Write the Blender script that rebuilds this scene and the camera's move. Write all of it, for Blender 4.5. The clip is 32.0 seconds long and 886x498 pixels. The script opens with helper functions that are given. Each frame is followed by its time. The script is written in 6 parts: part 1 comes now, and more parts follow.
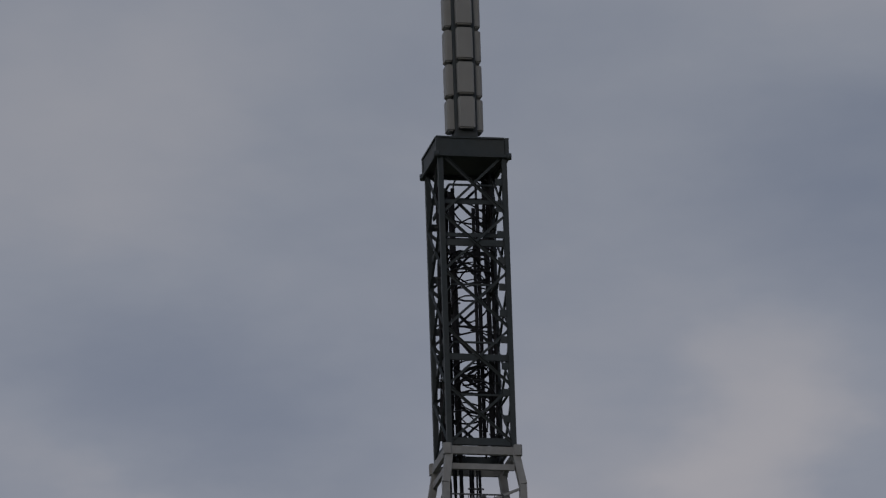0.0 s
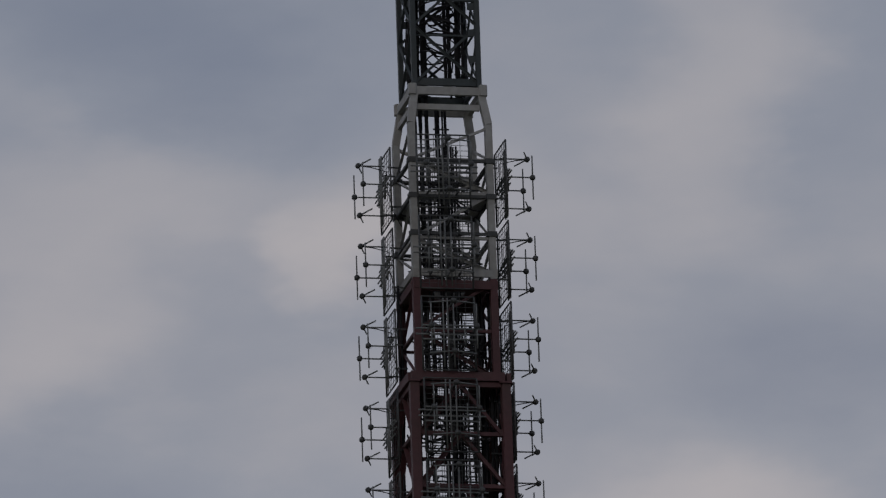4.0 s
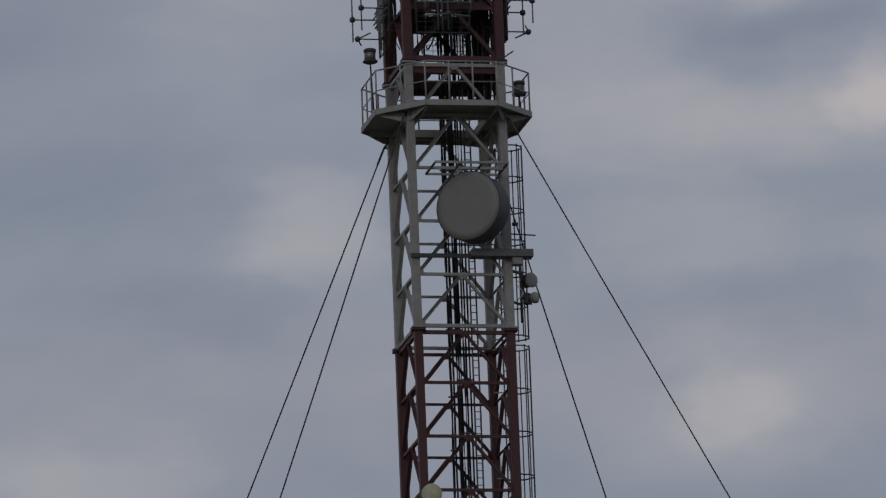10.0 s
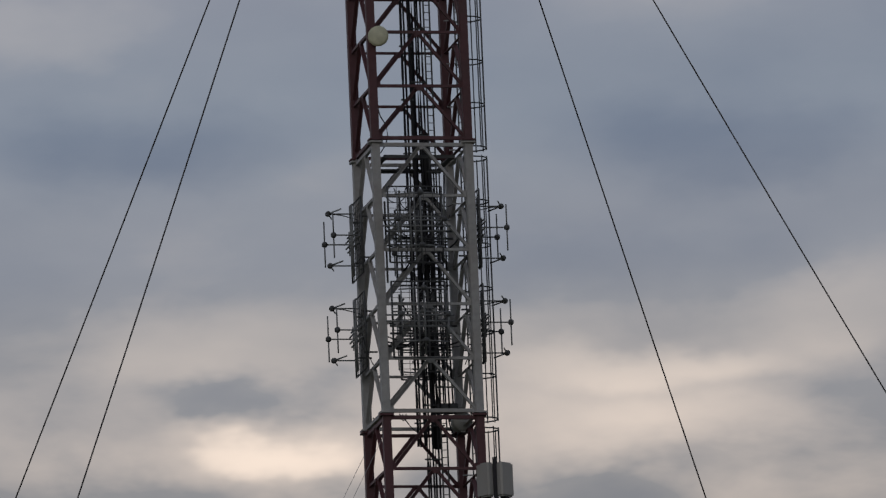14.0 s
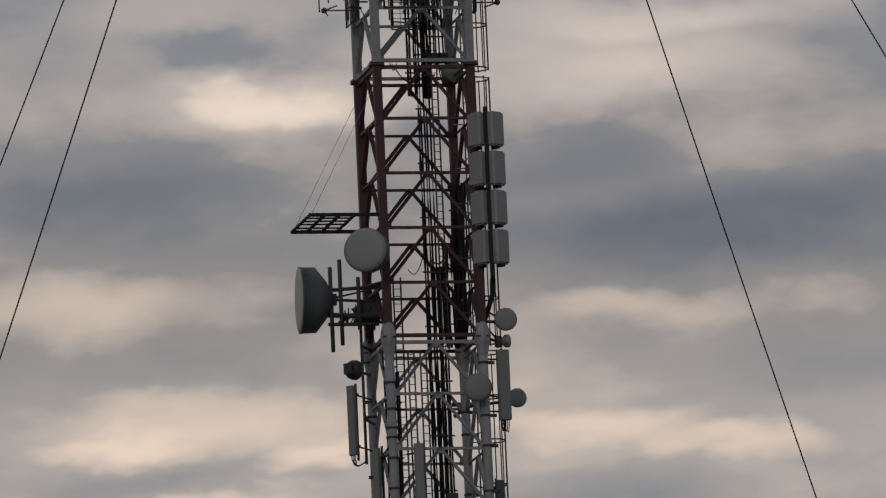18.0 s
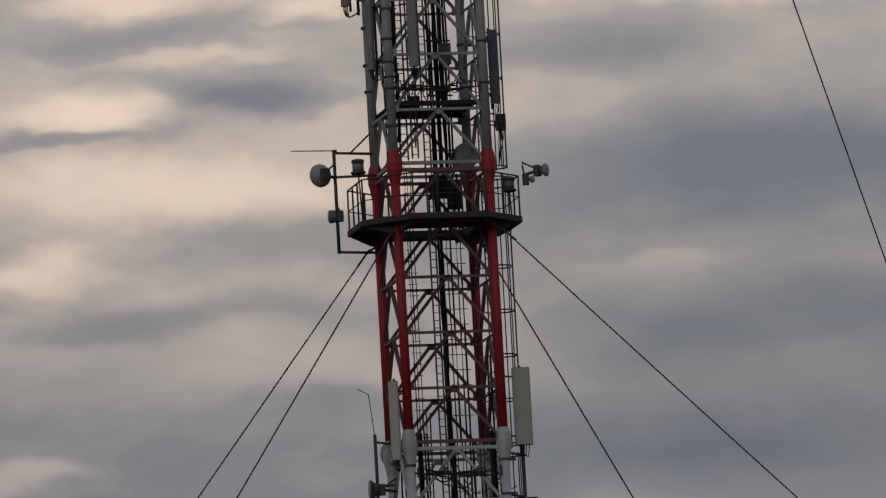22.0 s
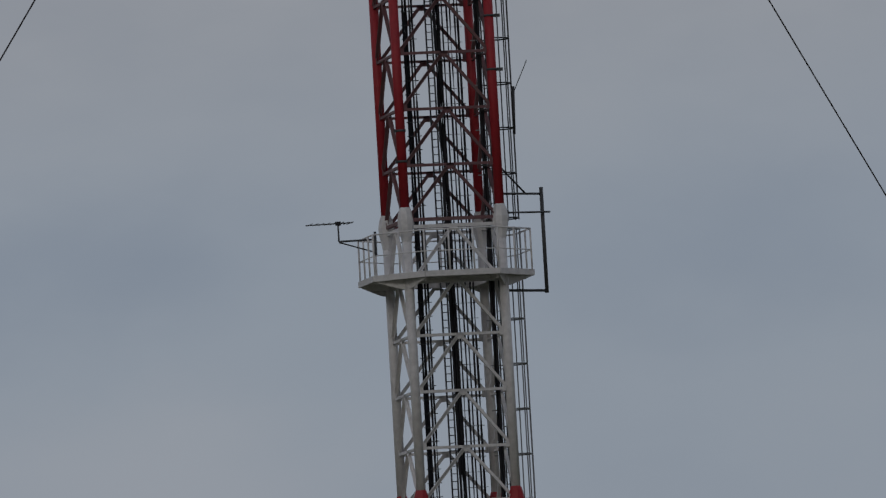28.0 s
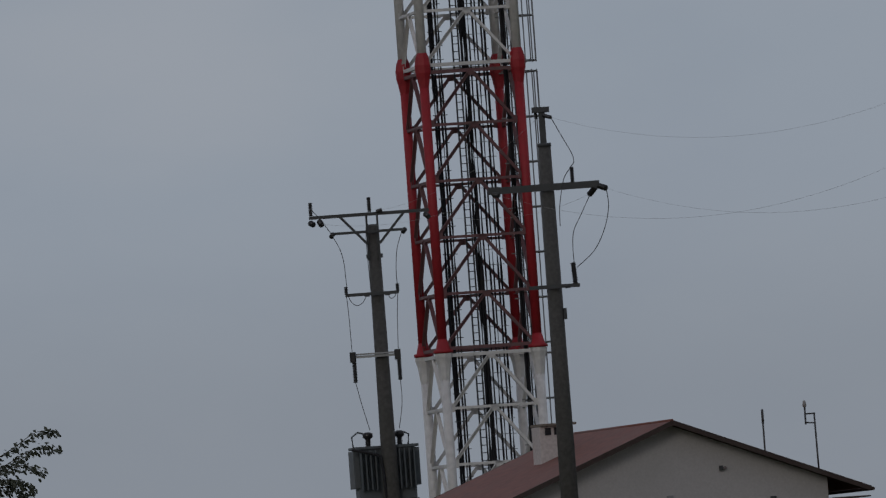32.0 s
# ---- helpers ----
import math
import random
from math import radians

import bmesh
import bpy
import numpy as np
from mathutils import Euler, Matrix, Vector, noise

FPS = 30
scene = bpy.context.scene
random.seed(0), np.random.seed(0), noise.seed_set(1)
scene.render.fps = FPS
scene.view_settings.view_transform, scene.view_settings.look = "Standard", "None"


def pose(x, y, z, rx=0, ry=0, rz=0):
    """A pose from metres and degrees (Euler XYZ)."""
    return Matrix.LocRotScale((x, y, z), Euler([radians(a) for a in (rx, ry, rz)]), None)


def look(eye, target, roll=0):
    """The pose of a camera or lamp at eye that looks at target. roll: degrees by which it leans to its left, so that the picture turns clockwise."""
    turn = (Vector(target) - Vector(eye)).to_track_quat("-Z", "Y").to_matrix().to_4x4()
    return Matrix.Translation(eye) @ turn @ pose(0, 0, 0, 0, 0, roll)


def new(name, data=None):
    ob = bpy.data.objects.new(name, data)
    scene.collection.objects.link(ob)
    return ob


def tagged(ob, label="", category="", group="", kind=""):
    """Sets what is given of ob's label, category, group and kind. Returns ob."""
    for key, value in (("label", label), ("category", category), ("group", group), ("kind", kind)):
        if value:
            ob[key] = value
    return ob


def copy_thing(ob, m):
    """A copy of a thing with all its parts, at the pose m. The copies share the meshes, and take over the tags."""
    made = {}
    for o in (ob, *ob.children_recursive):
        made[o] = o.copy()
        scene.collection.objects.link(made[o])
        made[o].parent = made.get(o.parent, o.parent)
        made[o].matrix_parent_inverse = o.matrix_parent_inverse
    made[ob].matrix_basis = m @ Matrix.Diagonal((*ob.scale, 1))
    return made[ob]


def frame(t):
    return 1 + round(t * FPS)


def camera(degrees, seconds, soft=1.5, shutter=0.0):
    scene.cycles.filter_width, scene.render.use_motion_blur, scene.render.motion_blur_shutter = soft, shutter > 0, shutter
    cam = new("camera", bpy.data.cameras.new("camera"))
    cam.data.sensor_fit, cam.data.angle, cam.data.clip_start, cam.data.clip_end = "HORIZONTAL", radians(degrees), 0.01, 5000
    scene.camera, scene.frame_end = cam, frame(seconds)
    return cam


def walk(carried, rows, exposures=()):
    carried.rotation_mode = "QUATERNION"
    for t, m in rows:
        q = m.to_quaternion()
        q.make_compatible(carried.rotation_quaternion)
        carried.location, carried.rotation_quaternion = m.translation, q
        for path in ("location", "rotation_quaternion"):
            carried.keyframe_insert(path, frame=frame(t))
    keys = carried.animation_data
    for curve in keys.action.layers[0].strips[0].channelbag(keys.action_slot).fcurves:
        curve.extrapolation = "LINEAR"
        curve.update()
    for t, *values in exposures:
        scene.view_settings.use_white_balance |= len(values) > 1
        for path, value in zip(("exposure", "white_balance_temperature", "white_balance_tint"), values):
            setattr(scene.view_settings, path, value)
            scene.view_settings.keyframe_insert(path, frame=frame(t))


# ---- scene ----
# camera: a long lens on a tripod that tilts slowly down the mast
EYE = 1.6
cam = camera(4.1774, 32.0, soft=1.3)
# seconds, degrees to the right, degrees up, roll
ROWS = [
    (0, -0.2277, 18.2500, -1.906),
    (0.5, -0.2233, 17.9876, -1.698),
    (1, -0.2162, 17.7946, -1.759),
    (1.5, -0.2093, 17.6491, -1.658),
    (2, -0.2311, 17.4514, -1.788),
    (2.5, -0.2294, 17.2255, -1.674),
    (3, -0.1660, 16.9643, -1.925),
    (3.5, -0.1321, 16.7341, -1.927),
    (5.5, -0.0632, 15.9409, -1.917),
    (6, -0.0314, 15.6295, -1.910),
    (6.5, -0.0524, 15.3642, -2.032),
    (7, -0.1136, 15.1825, -2.055),
    (7.5, -0.1607, 15.0450, -2.029),
    (8, -0.1651, 14.9189, -1.977),
    (8.5, -0.1352, 14.6973, -1.971),
    (9, -0.0999, 14.4105, -2.017),
    (9.5, -0.1214, 14.0807, -2.087),
    (10, -0.1426, 13.7970, -2.215),
    (10.5, -0.1621, 13.5778, -2.157),
    (11, -0.1620, 13.4032, -2.014),
    (11.5, -0.1673, 13.1945, -1.910),
    (12, -0.1506, 12.9309, -1.897),
    (12.5, -0.0638, 12.6106, -2.006),
    (13, 0.0000, 12.2344, -2.109),
    (13.5, 0.0518, 11.8980, -2.371),
    (14, 0.0273, 11.6292, -2.423),
    (14.5, -0.0066, 11.4407, -2.274),
    (16.5, -0.0678, 10.7524, -2.434),
    (17, -0.0817, 10.5386, -2.339),
    (17.5, -0.0500, 10.2851, -2.471),
    (18, 0.0003, 9.9758, -2.587),
    (18.5, -0.0055, 9.6965, -2.745),
    (19, -0.0201, 9.4439, -2.898),
    (19.5, -0.0196, 9.2202, -3.098),
    (20, -0.0085, 8.9937, -2.898),
    (20.5, -0.0190, 8.7152, -2.831),
    (21, -0.0128, 8.4406, -2.730),
    (21.5, -0.0361, 8.1394, -2.898),
    (22, -0.0694, 7.8551, -3.175),
    (22.5, -0.1341, 7.5733, -3.189),
    (23, -0.1405, 7.3350, -3.059),
    (23.5, -0.1137, 7.0837, -3.029),
    (24, -0.0997, 6.8003, -2.901),
    (24.5, -0.1008, 6.5444, -2.876),
    (26.5, -0.0835, 5.2744, -3.279),
    (27, -0.1089, 4.8313, -3.253),
    (27.5, -0.1205, 4.4383, -3.339),
    (28, -0.1100, 4.1517, -3.313),
    (28.5, -0.1125, 3.9679, -3.455),
    (29, -0.1202, 3.7971, -3.648),
    (29.5, -0.1033, 3.5733, -3.746),
    (30, -0.1023, 3.2938, -3.656),
    (30.5, -0.0832, 3.0273, -3.675),
    (31, -0.0983, 2.7628, -3.890),
    (31.5, -0.1680, 2.4603, -3.989),
    (32, -0.2453, 2.0929, -4.108),
]
walk(cam, [(t, pose(0, 0, EYE, 90 + up, 0, -right) @ pose(0, 0, 0, 0, 0, roll)) for t, right, up, roll in ROWS],
     exposures=[(0, 0.0), (3, 0.05), (7, 0.05), (11, 0.1), (13, 0.15), (14, 0.11), (16.5, 0.0), (18, -0.07), (19.5, -0.2), (20.5, -0.22), (21.3, -0.2), (22.5, -0.06), (24, 0.15), (25.3, 0.1), (27, -0.06), (30, -0.05), (31, -0.08), (32, 0.03)])

# ---- light: an overcast sky with a weak, wide sun ----
world = bpy.data.worlds.new("overcast_sky")
scene.world = world
world.use_nodes = True
SUN_UP, SUN_TURN = radians(20), radians(198)


# colour of the plain cloud and of the thin, lit cloud by height: degrees up, red, green, blue
BASE = [(0, (0.20, 0.227, 0.27)), (1.2, (0.22, 0.25, 0.302)), (2.5, (0.254, 0.291, 0.354)), (4, (0.256, 0.293, 0.355)), (5.6, (0.286, 0.3, 0.338)), (6.3, (0.238, 0.233, 0.254)), (6.9, (0.232, 0.225, 0.238)), (7.5, (0.295, 0.277, 0.272)),
        (8.3, (0.395, 0.356, 0.333)), (9.1, (0.43, 0.386, 0.357)), (9.8, (0.29, 0.268, 0.258)), (10.3, (0.262, 0.25, 0.252)), (11.1, (0.272, 0.268, 0.282)), (11.7, (0.262, 0.272, 0.308)), (12.3, (0.23, 0.256, 0.307)), (13.2, (0.268, 0.277, 0.322)),
        (13.8, (0.243, 0.267, 0.318)), (14.6, (0.264, 0.282, 0.332)), (16, (0.279, 0.286, 0.327)), (17.5, (0.244, 0.26, 0.31)), (19, (0.238, 0.254, 0.3))]
LIT = [(0, (0.33, 0.345, 0.385)), (3, (0.37, 0.375, 0.41)), (5.5, (0.44, 0.42, 0.42)), (7, (0.66, 0.54, 0.46)), (8.2, (1.12, 0.86, 0.67)), (9.5, (1.05, 0.81, 0.63)), (10.7, (1.0, 0.82, 0.68)), (11.3, (0.62, 0.54, 0.48)), (13, (0.48, 0.45, 0.44)), (15, (0.54, 0.48, 0.46)), (19.5, (0.40, 0.38, 0.39))]


def sky():
    nt = world.node_tree
    nt.nodes.clear()
    add, link = nt.nodes.new, nt.links.new

    def math_node(op, a, b=None, clamp=False):
        n = add("ShaderNodeMath")
        n.operation, n.use_clamp = op, clamp
        for i, v in enumerate((a, b)):
            if v is None:
                continue
            if isinstance(v, (int, float)):
                n.inputs[i].default_value = v
            else:
                link(v, n.inputs[i])
        return n.outputs[0]

    def ramp(value, stops):
        n = add("ShaderNodeValToRGB")
        n.color_ramp.interpolation = "EASE"
        el = n.color_ramp.elements
        while len(el) < len(stops):
            el.new(0.5)
        for e, (p, c) in zip(el, stops):
            e.position, e.color = p, (*c, 1)
        link(value, n.inputs[0])
        return n.outputs[0]

    def mix(fac, a, b, kind="MIX"):
        n = add("ShaderNodeMix")
        n.data_type, n.blend_type = "RGBA", kind
        for i, v in ((0, fac), (6, a), (7, b)):
            if isinstance(v, (int, float)):
                n.inputs[i].default_value = v
            elif isinstance(v, tuple):
                n.inputs[i].default_value = (*v, 1)
            else:
                link(v, n.inputs[i])
        return n.outputs[2]

    def noise_of(scale, detail, rough, seed, warp=0.0):
        m = add("ShaderNodeMapping")
        link(co, m.inputs[0])
        m.inputs["Location"].default_value = (seed, seed * 1.7, seed * 0.6)
        m.inputs["Scale"].default_value = scale
        n = add("ShaderNodeTexNoise")
        n.inputs["Scale"].default_value = 1.0
        n.inputs["Detail"].default_value, n.inputs["Roughness"].default_value = detail, rough
        n.inputs["Distortion"].default_value = warp
        link(m.outputs[0], n.inputs["Vector"])
        return n.outputs[0]

    co = add("ShaderNodeTexCoord").outputs["Generated"]
    sep = add("ShaderNodeSeparateXYZ")
    link(co, sep.inputs[0])
    z = sep.outputs[2]
    flat = math_node("ARCTAN2", sep.outputs[0], sep.outputs[1])
    az = math_node("MULTIPLY", flat, 57.2958)
    el = math_node("MULTIPLY", math_node("ARCSINE", z), 57.2958)
    # soft ragged edges: the place in the sky is pushed about by noise before the banks are drawn
    push_a = math_node("MULTIPLY", math_node("SUBTRACT", noise_of((62, 62, 120), 4.0, 0.52, 1.3), 0.5), 1.0)
    push_b = math_node("MULTIPLY", math_node("SUBTRACT", noise_of((66, 66, 130), 4.0, 0.52, 5.9), 0.5), 0.5)
    spot = add("ShaderNodeCombineXYZ")
    link(math_node("ADD", az, push_a), spot.inputs[0])
    link(math_node("ADD", el, push_b), spot.inputs[1])
    # broad unevenness, and level wisps that are strongest in the lit deck
    amount = math_node("MULTIPLY", math_node("SUBTRACT", noise_of((30, 30, 52), 6.0, 0.52, 3.1, 0.2), 0.5), 0.9)
    streak = math_node("MULTIPLY", math_node("SUBTRACT", noise_of((52, 52, 140), 5.0, 0.48, 8.3, 0.25), 0.5), 1.15)
    wisp = math_node("MULTIPLY", math_node("SUBTRACT", noise_of((150, 150, 330), 4.0, 0.5, 2.7, 0.2), 0.5), 0.22)
    deck = ramp(math_node("MULTIPLY", el, 0.05, True), [(0.0, (0, 0, 0)), (0.2, (0.1,) * 3), (0.3, (0.8,) * 3), (0.38, (1, 1, 1)), (0.52, (1, 1, 1)), (0.6, (0.4,) * 3), (1.0, (0.35,) * 3)])
    state = [math_node("ADD", amount, math_node("MULTIPLY", math_node("ADD", streak, wisp), deck))]

    def bank(a, e, wide_by, high_by, gain, slope=0.0):
        """One soft bank of cloud at a degrees right and e degrees up; below nought: a darker, thicker one."""
        sub = add("ShaderNodeVectorMath")
        sub.operation = "SUBTRACT"
        link(spot.outputs[0], sub.inputs[0])
        sub.inputs[1].default_value = (a, e, 0)
        far = add("ShaderNodeMapping")
        far.vector_type = "TEXTURE"
        link(sub.outputs[0], far.inputs[0])
        far.inputs["Rotation"].default_value = (0, 0, radians(slope))
        far.inputs["Scale"].default_value = (wide_by, high_by, 1)
        size = add("ShaderNodeVectorMath")
        size.operation = "LENGTH"
        link(far.outputs[0], size.inputs[0])
        fall = add("ShaderNodeMapRange")
        fall.interpolation_type = "SMOOTHERSTEP"
        link(size.outputs["Value"], fall.inputs[0])
        for k, v in enumerate((0.0, 2.0, gain, 0.0)):
            fall.inputs[1 + k].default_value = v
        state[0] = math_node("ADD", state[0], fall.outputs[0])

    # high, dull cloud
    bank(-2.1, 19.0, 0.9, 0.5, 0.3)
    bank(-1.5, 17.6, 0.8, 0.35, -0.45, -12)
    bank(1.8, 18.5, 0.8, 0.5, -0.45)
    bank(1.25, 17.25, 0.3, 0.6, 0.5, -25)
    bank(-1.7, 16.85, 0.8, 0.25, 0.4)
    bank(-0.63, 16.55, 0.2, 0.2, 0.7)
    bank(0.0, 16.7, 0.8, 0.3, 0.35)
    bank(-2.1, 16.2, 0.55, 0.35, 0.6)
    bank(1.6, 16.0, 0.6, 0.3, -0.3)
    bank(-2.0, 15.1, 0.6, 0.5, -0.45)
    bank(1.2, 15.23, 0.6, 0.2, 0.6)
    bank(1.5, 14.82, 0.5, 0.15, -0.45)
    bank(1.95, 14.42, 0.17, 0.17, 1.0)
    bank(1.2, 14.35, 0.7, 0.16, 0.35)
    bank(-1.9, 14.2, 0.8, 0.3, -0.35)
    bank(-0.73, 13.95, 0.35, 0.2, 0.4)
    bank(1.5, 13.5, 0.6, 0.15, -0.3)
    bank(-1.4, 13.6, 0.5, 0.14, -0.25)
    # blue-grey gap above the lit deck
    bank(1.24, 13.02, 0.22, 0.13, 0.6)
    bank(1.2, 12.95, 0.6, 0.25, 0.2)
    bank(-1.95, 12.75, 0.45, 0.13, 0.35)
    bank(-1.5, 12.17, 0.6, 0.16, -0.5)
    bank(1.4, 12.08, 0.6, 0.16, -0.45)
    bank(0.7, 11.55, 0.7, 0.18, -0.35)
    # upper lit deck
    bank(0.0, 11.1, 1.1, 0.32, 0.45)
    bank(-1.35, 11.28, 0.55, 0.18, 0.45)
    bank(1.95, 11.25, 0.5, 0.2, 0.5, 12)
    bank(1.0, 11.05, 0.45, 0.08, 0.8)
    bank(-0.9, 10.96, 0.4, 0.09, -0.6)
    bank(-0.8, 10.71, 0.26, 0.07, 1.5)
    bank(-1.0, 10.68, 0.6, 0.14, 0.45)
    bank(1.0, 10.76, 0.7, 0.16, 0.5)
    bank(-1.5, 10.27, 0.6, 0.13, -0.6)
    bank(0.7, 10.38, 0.35, 0.12, -0.45)
    bank(1.4, 10.02, 0.8, 0.18, -0.85, 4)
    bank(-1.6, 9.74, 0.7, 0.14, 0.55)
    bank(1.0, 9.65, 0.6, 0.09, 0.4)
    # brightest deck, broken by darker bars
    bank(-1.1, 9.2, 0.7, 0.14, 0.85)
    bank(-1.6, 9.14, 0.35, 0.05, 0.7)
    bank(-0.62, 9.02, 0.22, 0.07, 0.95, 10)
    bank(0.75, 9.1, 0.35, 0.08, 0.8)
    bank(1.35, 8.99, 0.3, 0.06, 0.7)
    bank(0.7, 8.77, 0.5, 0.1, -0.6)
    bank(1.7, 9.35, 0.5, 0.13, -0.3)
    bank(-1.6, 8.96, 0.5, 0.06, -0.55)
    bank(-1.1, 8.84, 0.45, 0.04, 0.5)
    bank(-1.72, 8.58, 0.34, 0.11, 1.3)
    bank(-0.95, 8.63, 0.5, 0.08, -0.8, -4)
    bank(-1.95, 8.42, 0.35, 0.04, -0.6)
    bank(-1.5, 8.15, 0.8, 0.15, 0.9)
    bank(-0.7, 8.3, 0.5, 0.18, 0.45)
    bank(1.6, 8.2, 0.9, 0.24, -1.1)
    bank(-2.05, 7.85, 0.28, 0.09, 1.0)
    bank(0.5, 8.1, 0.5, 0.2, -0.35)
    # lower, thinner layers
    bank(-1.4, 7.58, 0.6, 0.09, -0.45)
    bank(1.5, 7.45, 0.9, 0.18, -0.65)
    bank(-1.0, 7.5, 1.2, 0.28, 0.4)
    bank(-0.7, 7.28, 0.5, 0.1, 0.4)
    bank(-2.1, 6.86, 0.28, 0.06, 0.6)
    bank(1.1, 6.85, 0.8, 0.15, -0.5)
    bank(-1.4, 6.55, 0.7, 0.09, -0.5)
    bank(0.68, 6.31, 0.32, 0.08, 0.8)
    bank(1.75, 6.38, 0.4, 0.1, 0.35)
    bank(-0.95, 6.2, 0.4, 0.11, 0.6)
    bank(-2.1, 6.12, 0.3, 0.08, 0.65)
    bank(1.6, 6.0, 0.6, 0.16, -0.4)
    bank(-1.6, 5.7, 0.45, 0.12, 0.7)
    bank(0.8, 5.6, 0.5, 0.12, 0.6)
    bank(-1.8, 4.2, 0.8, 0.3, -0.5)
    bank(1.3, 4.1, 0.8, 0.4, -0.5)
    bank(-1.6, 3.1, 0.9, 0.4, 0.6)
    amount = state[0]
    up = math_node("MULTIPLY", el, 0.05, True)
    base = ramp(up, [(e / 20, c) for e, c in BASE])
    light = ramp(up, [(e / 20, c) for e, c in LIT])
    calm = ramp(up, [(0.0, (0.5,) * 3), (0.24, (0.5,) * 3), (0.34, (1.0,) * 3), (1.0, (1.0,) * 3)])
    amount = math_node("MULTIPLY", amount, calm)
    # thin cloud lets light through by degrees, without a hard edge
    thin = math_node("SUBTRACT", 1.0, math_node("POWER", 0.36, math_node("MAXIMUM", amount, 0.0)))
    clouds = mix(thin, base, light)
    # the thick parts of the cloud are darker and bluer
    thick = math_node("MINIMUM", math_node("MAXIMUM", math_node("MULTIPLY", amount, -1.0), 0.0), 1.0)
    clouds = mix(thick, clouds, mix(1.0, base, (0.46, 0.54, 0.68), "MULTIPLY"))
    # the dome grows brighter towards the zenith, as under any overcast
    lift = math_node("ADD", math_node("MULTIPLY", math_node("SUBTRACT", z, 0.36, True), 1.6), 1.0)
    # and is dimmer away from the evening light ahead
    ahead = add("ShaderNodeMapRange")
    ahead.interpolation_type = "SMOOTHSTEP"
    link(sep.outputs[1], ahead.inputs[0])
    for k, v in enumerate((-0.4, 0.6, 0.6, 1.0)):
        ahead.inputs[1 + k].default_value = v
    clouds = mix(1.0, clouds, math_node("MULTIPLY", lift, ahead.outputs[0]), "MULTIPLY")
    air = add("ShaderNodeTexSky")
    air.sky_type, air.sun_disc, air.sun_elevation, air.sun_rotation = "NISHITA", False, SUN_UP, SUN_TURN
    dim = mix(1.0, air.outputs[0], (0.06, 0.06, 0.06), "MULTIPLY")
    bg = add("ShaderNodeBackground")
    link(mix(0.93, dim, clouds), bg.inputs[0])
    out = add("ShaderNodeOutputWorld")
    link(bg.outputs[0], out.inputs[0])


sky()
sun = new("sun", bpy.data.lights.new("sun", "SUN"))
sun.data.energy, sun.data.angle, sun.data.color = 0.28, radians(14), (1.0, 0.95, 0.88)
sun.matrix_world = look((-120, -60, 200), (0, 314, 60))


# ---- materials ----
def material(name, base, rough=0.55, metal=0.0, grain=6.0, spread=0.12, dirt=(0.12, 0.11, 0.10), dirt_amount=0.25, dirt_scale=0.9, bump=0.05):
    m = bpy.data.materials.new(name)
    m.use_nodes = True
    nt = m.node_tree
    add, link = nt.nodes.new, nt.links.new
    bsdf = nt.nodes["Principled BSDF"]
    co = add("ShaderNodeTexCoord").outputs["Object"]
    info = add("ShaderNodeObjectInfo")
    shift = add("ShaderNodeVectorMath")
    shift.operation = "MULTIPLY_ADD"
    comb = add("ShaderNodeCombineXYZ")
    for i in range(3):
        link(info.outputs["Random"], comb.inputs[i])
    link(comb.outputs[0], shift.inputs[0])
    shift.inputs[1].default_value = (37, 53, 71)
    link(co, shift.inputs[2])
    fine, wide = add("ShaderNodeTexNoise"), add("ShaderNodeTexNoise")
    for n, s in ((fine, grain), (wide, dirt_scale)):
        link(shift.outputs[0], n.inputs["Vector"])
        n.inputs["Scale"].default_value, n.inputs["Detail"].default_value = s, 4.0
    ramp = add("ShaderNodeValToRGB")
    ramp.color_ramp.elements[0].position, ramp.color_ramp.elements[1].position = 0.3, 0.7
    ramp.color_ramp.elements[0].color = (*[c * (1 - spread) for c in base], 1)
    ramp.color_ramp.elements[1].color = (*[min(1, c * (1 + spread)) for c in base], 1)
    link(fine.outputs[0], ramp.inputs[0])
    stain = add("ShaderNodeValToRGB")
    stain.color_ramp.elements[0].position, stain.color_ramp.elements[1].position = 0.48, 0.72
    stain.color_ramp.elements[0].color, stain.color_ramp.elements[1].color = (0, 0, 0, 1), (dirt_amount,) * 3 + (1,)
    link(wide.outputs[0], stain.inputs[0])
    mix = add("ShaderNodeMix")
    mix.data_type = "RGBA"
    link(stain.outputs[0], mix.inputs[0])
    link(ramp.outputs[0], mix.inputs[6])
    mix.inputs[7].default_value = (*dirt, 1)
    link(mix.outputs[2], bsdf.inputs["Base Color"])
    bsdf.inputs["Roughness"].default_value, bsdf.inputs["Metallic"].default_value = rough, metal
    if bump:
        b = add("ShaderNodeBump")
        b.inputs["Strength"].default_value, b.inputs["Distance"].default_value = bump, 0.01
        link(fine.outputs[0], b.inputs["Height"])
        link(b.outputs[0], bsdf.inputs["Normal"])
    return m


# whites and reds in graded tones; the darker ones go higher up the mast
WHITE = material("white_paint", (0.696, 0.686, 0.684), 0.5, dirt=(0.525, 0.497, 0.476))
GREY_WHITE = material("grey_white_paint", (0.325, 0.325, 0.33), 0.6, dirt=(0.25, 0.225, 0.205), dirt_amount=0.5)
MID_WHITE = material("mid_white_paint", (0.50, 0.495, 0.50), 0.55, dirt=(0.36, 0.34, 0.32), dirt_amount=0.5)
RED = material("signal_red_paint", (0.345, 0.013, 0.022), 0.6, dirt=(0.284, 0.043, 0.043))
DARK_RED = material("dark_red_paint", (0.085, 0.031, 0.038), 0.6, dirt=(0.055, 0.036, 0.035), dirt_amount=0.5)
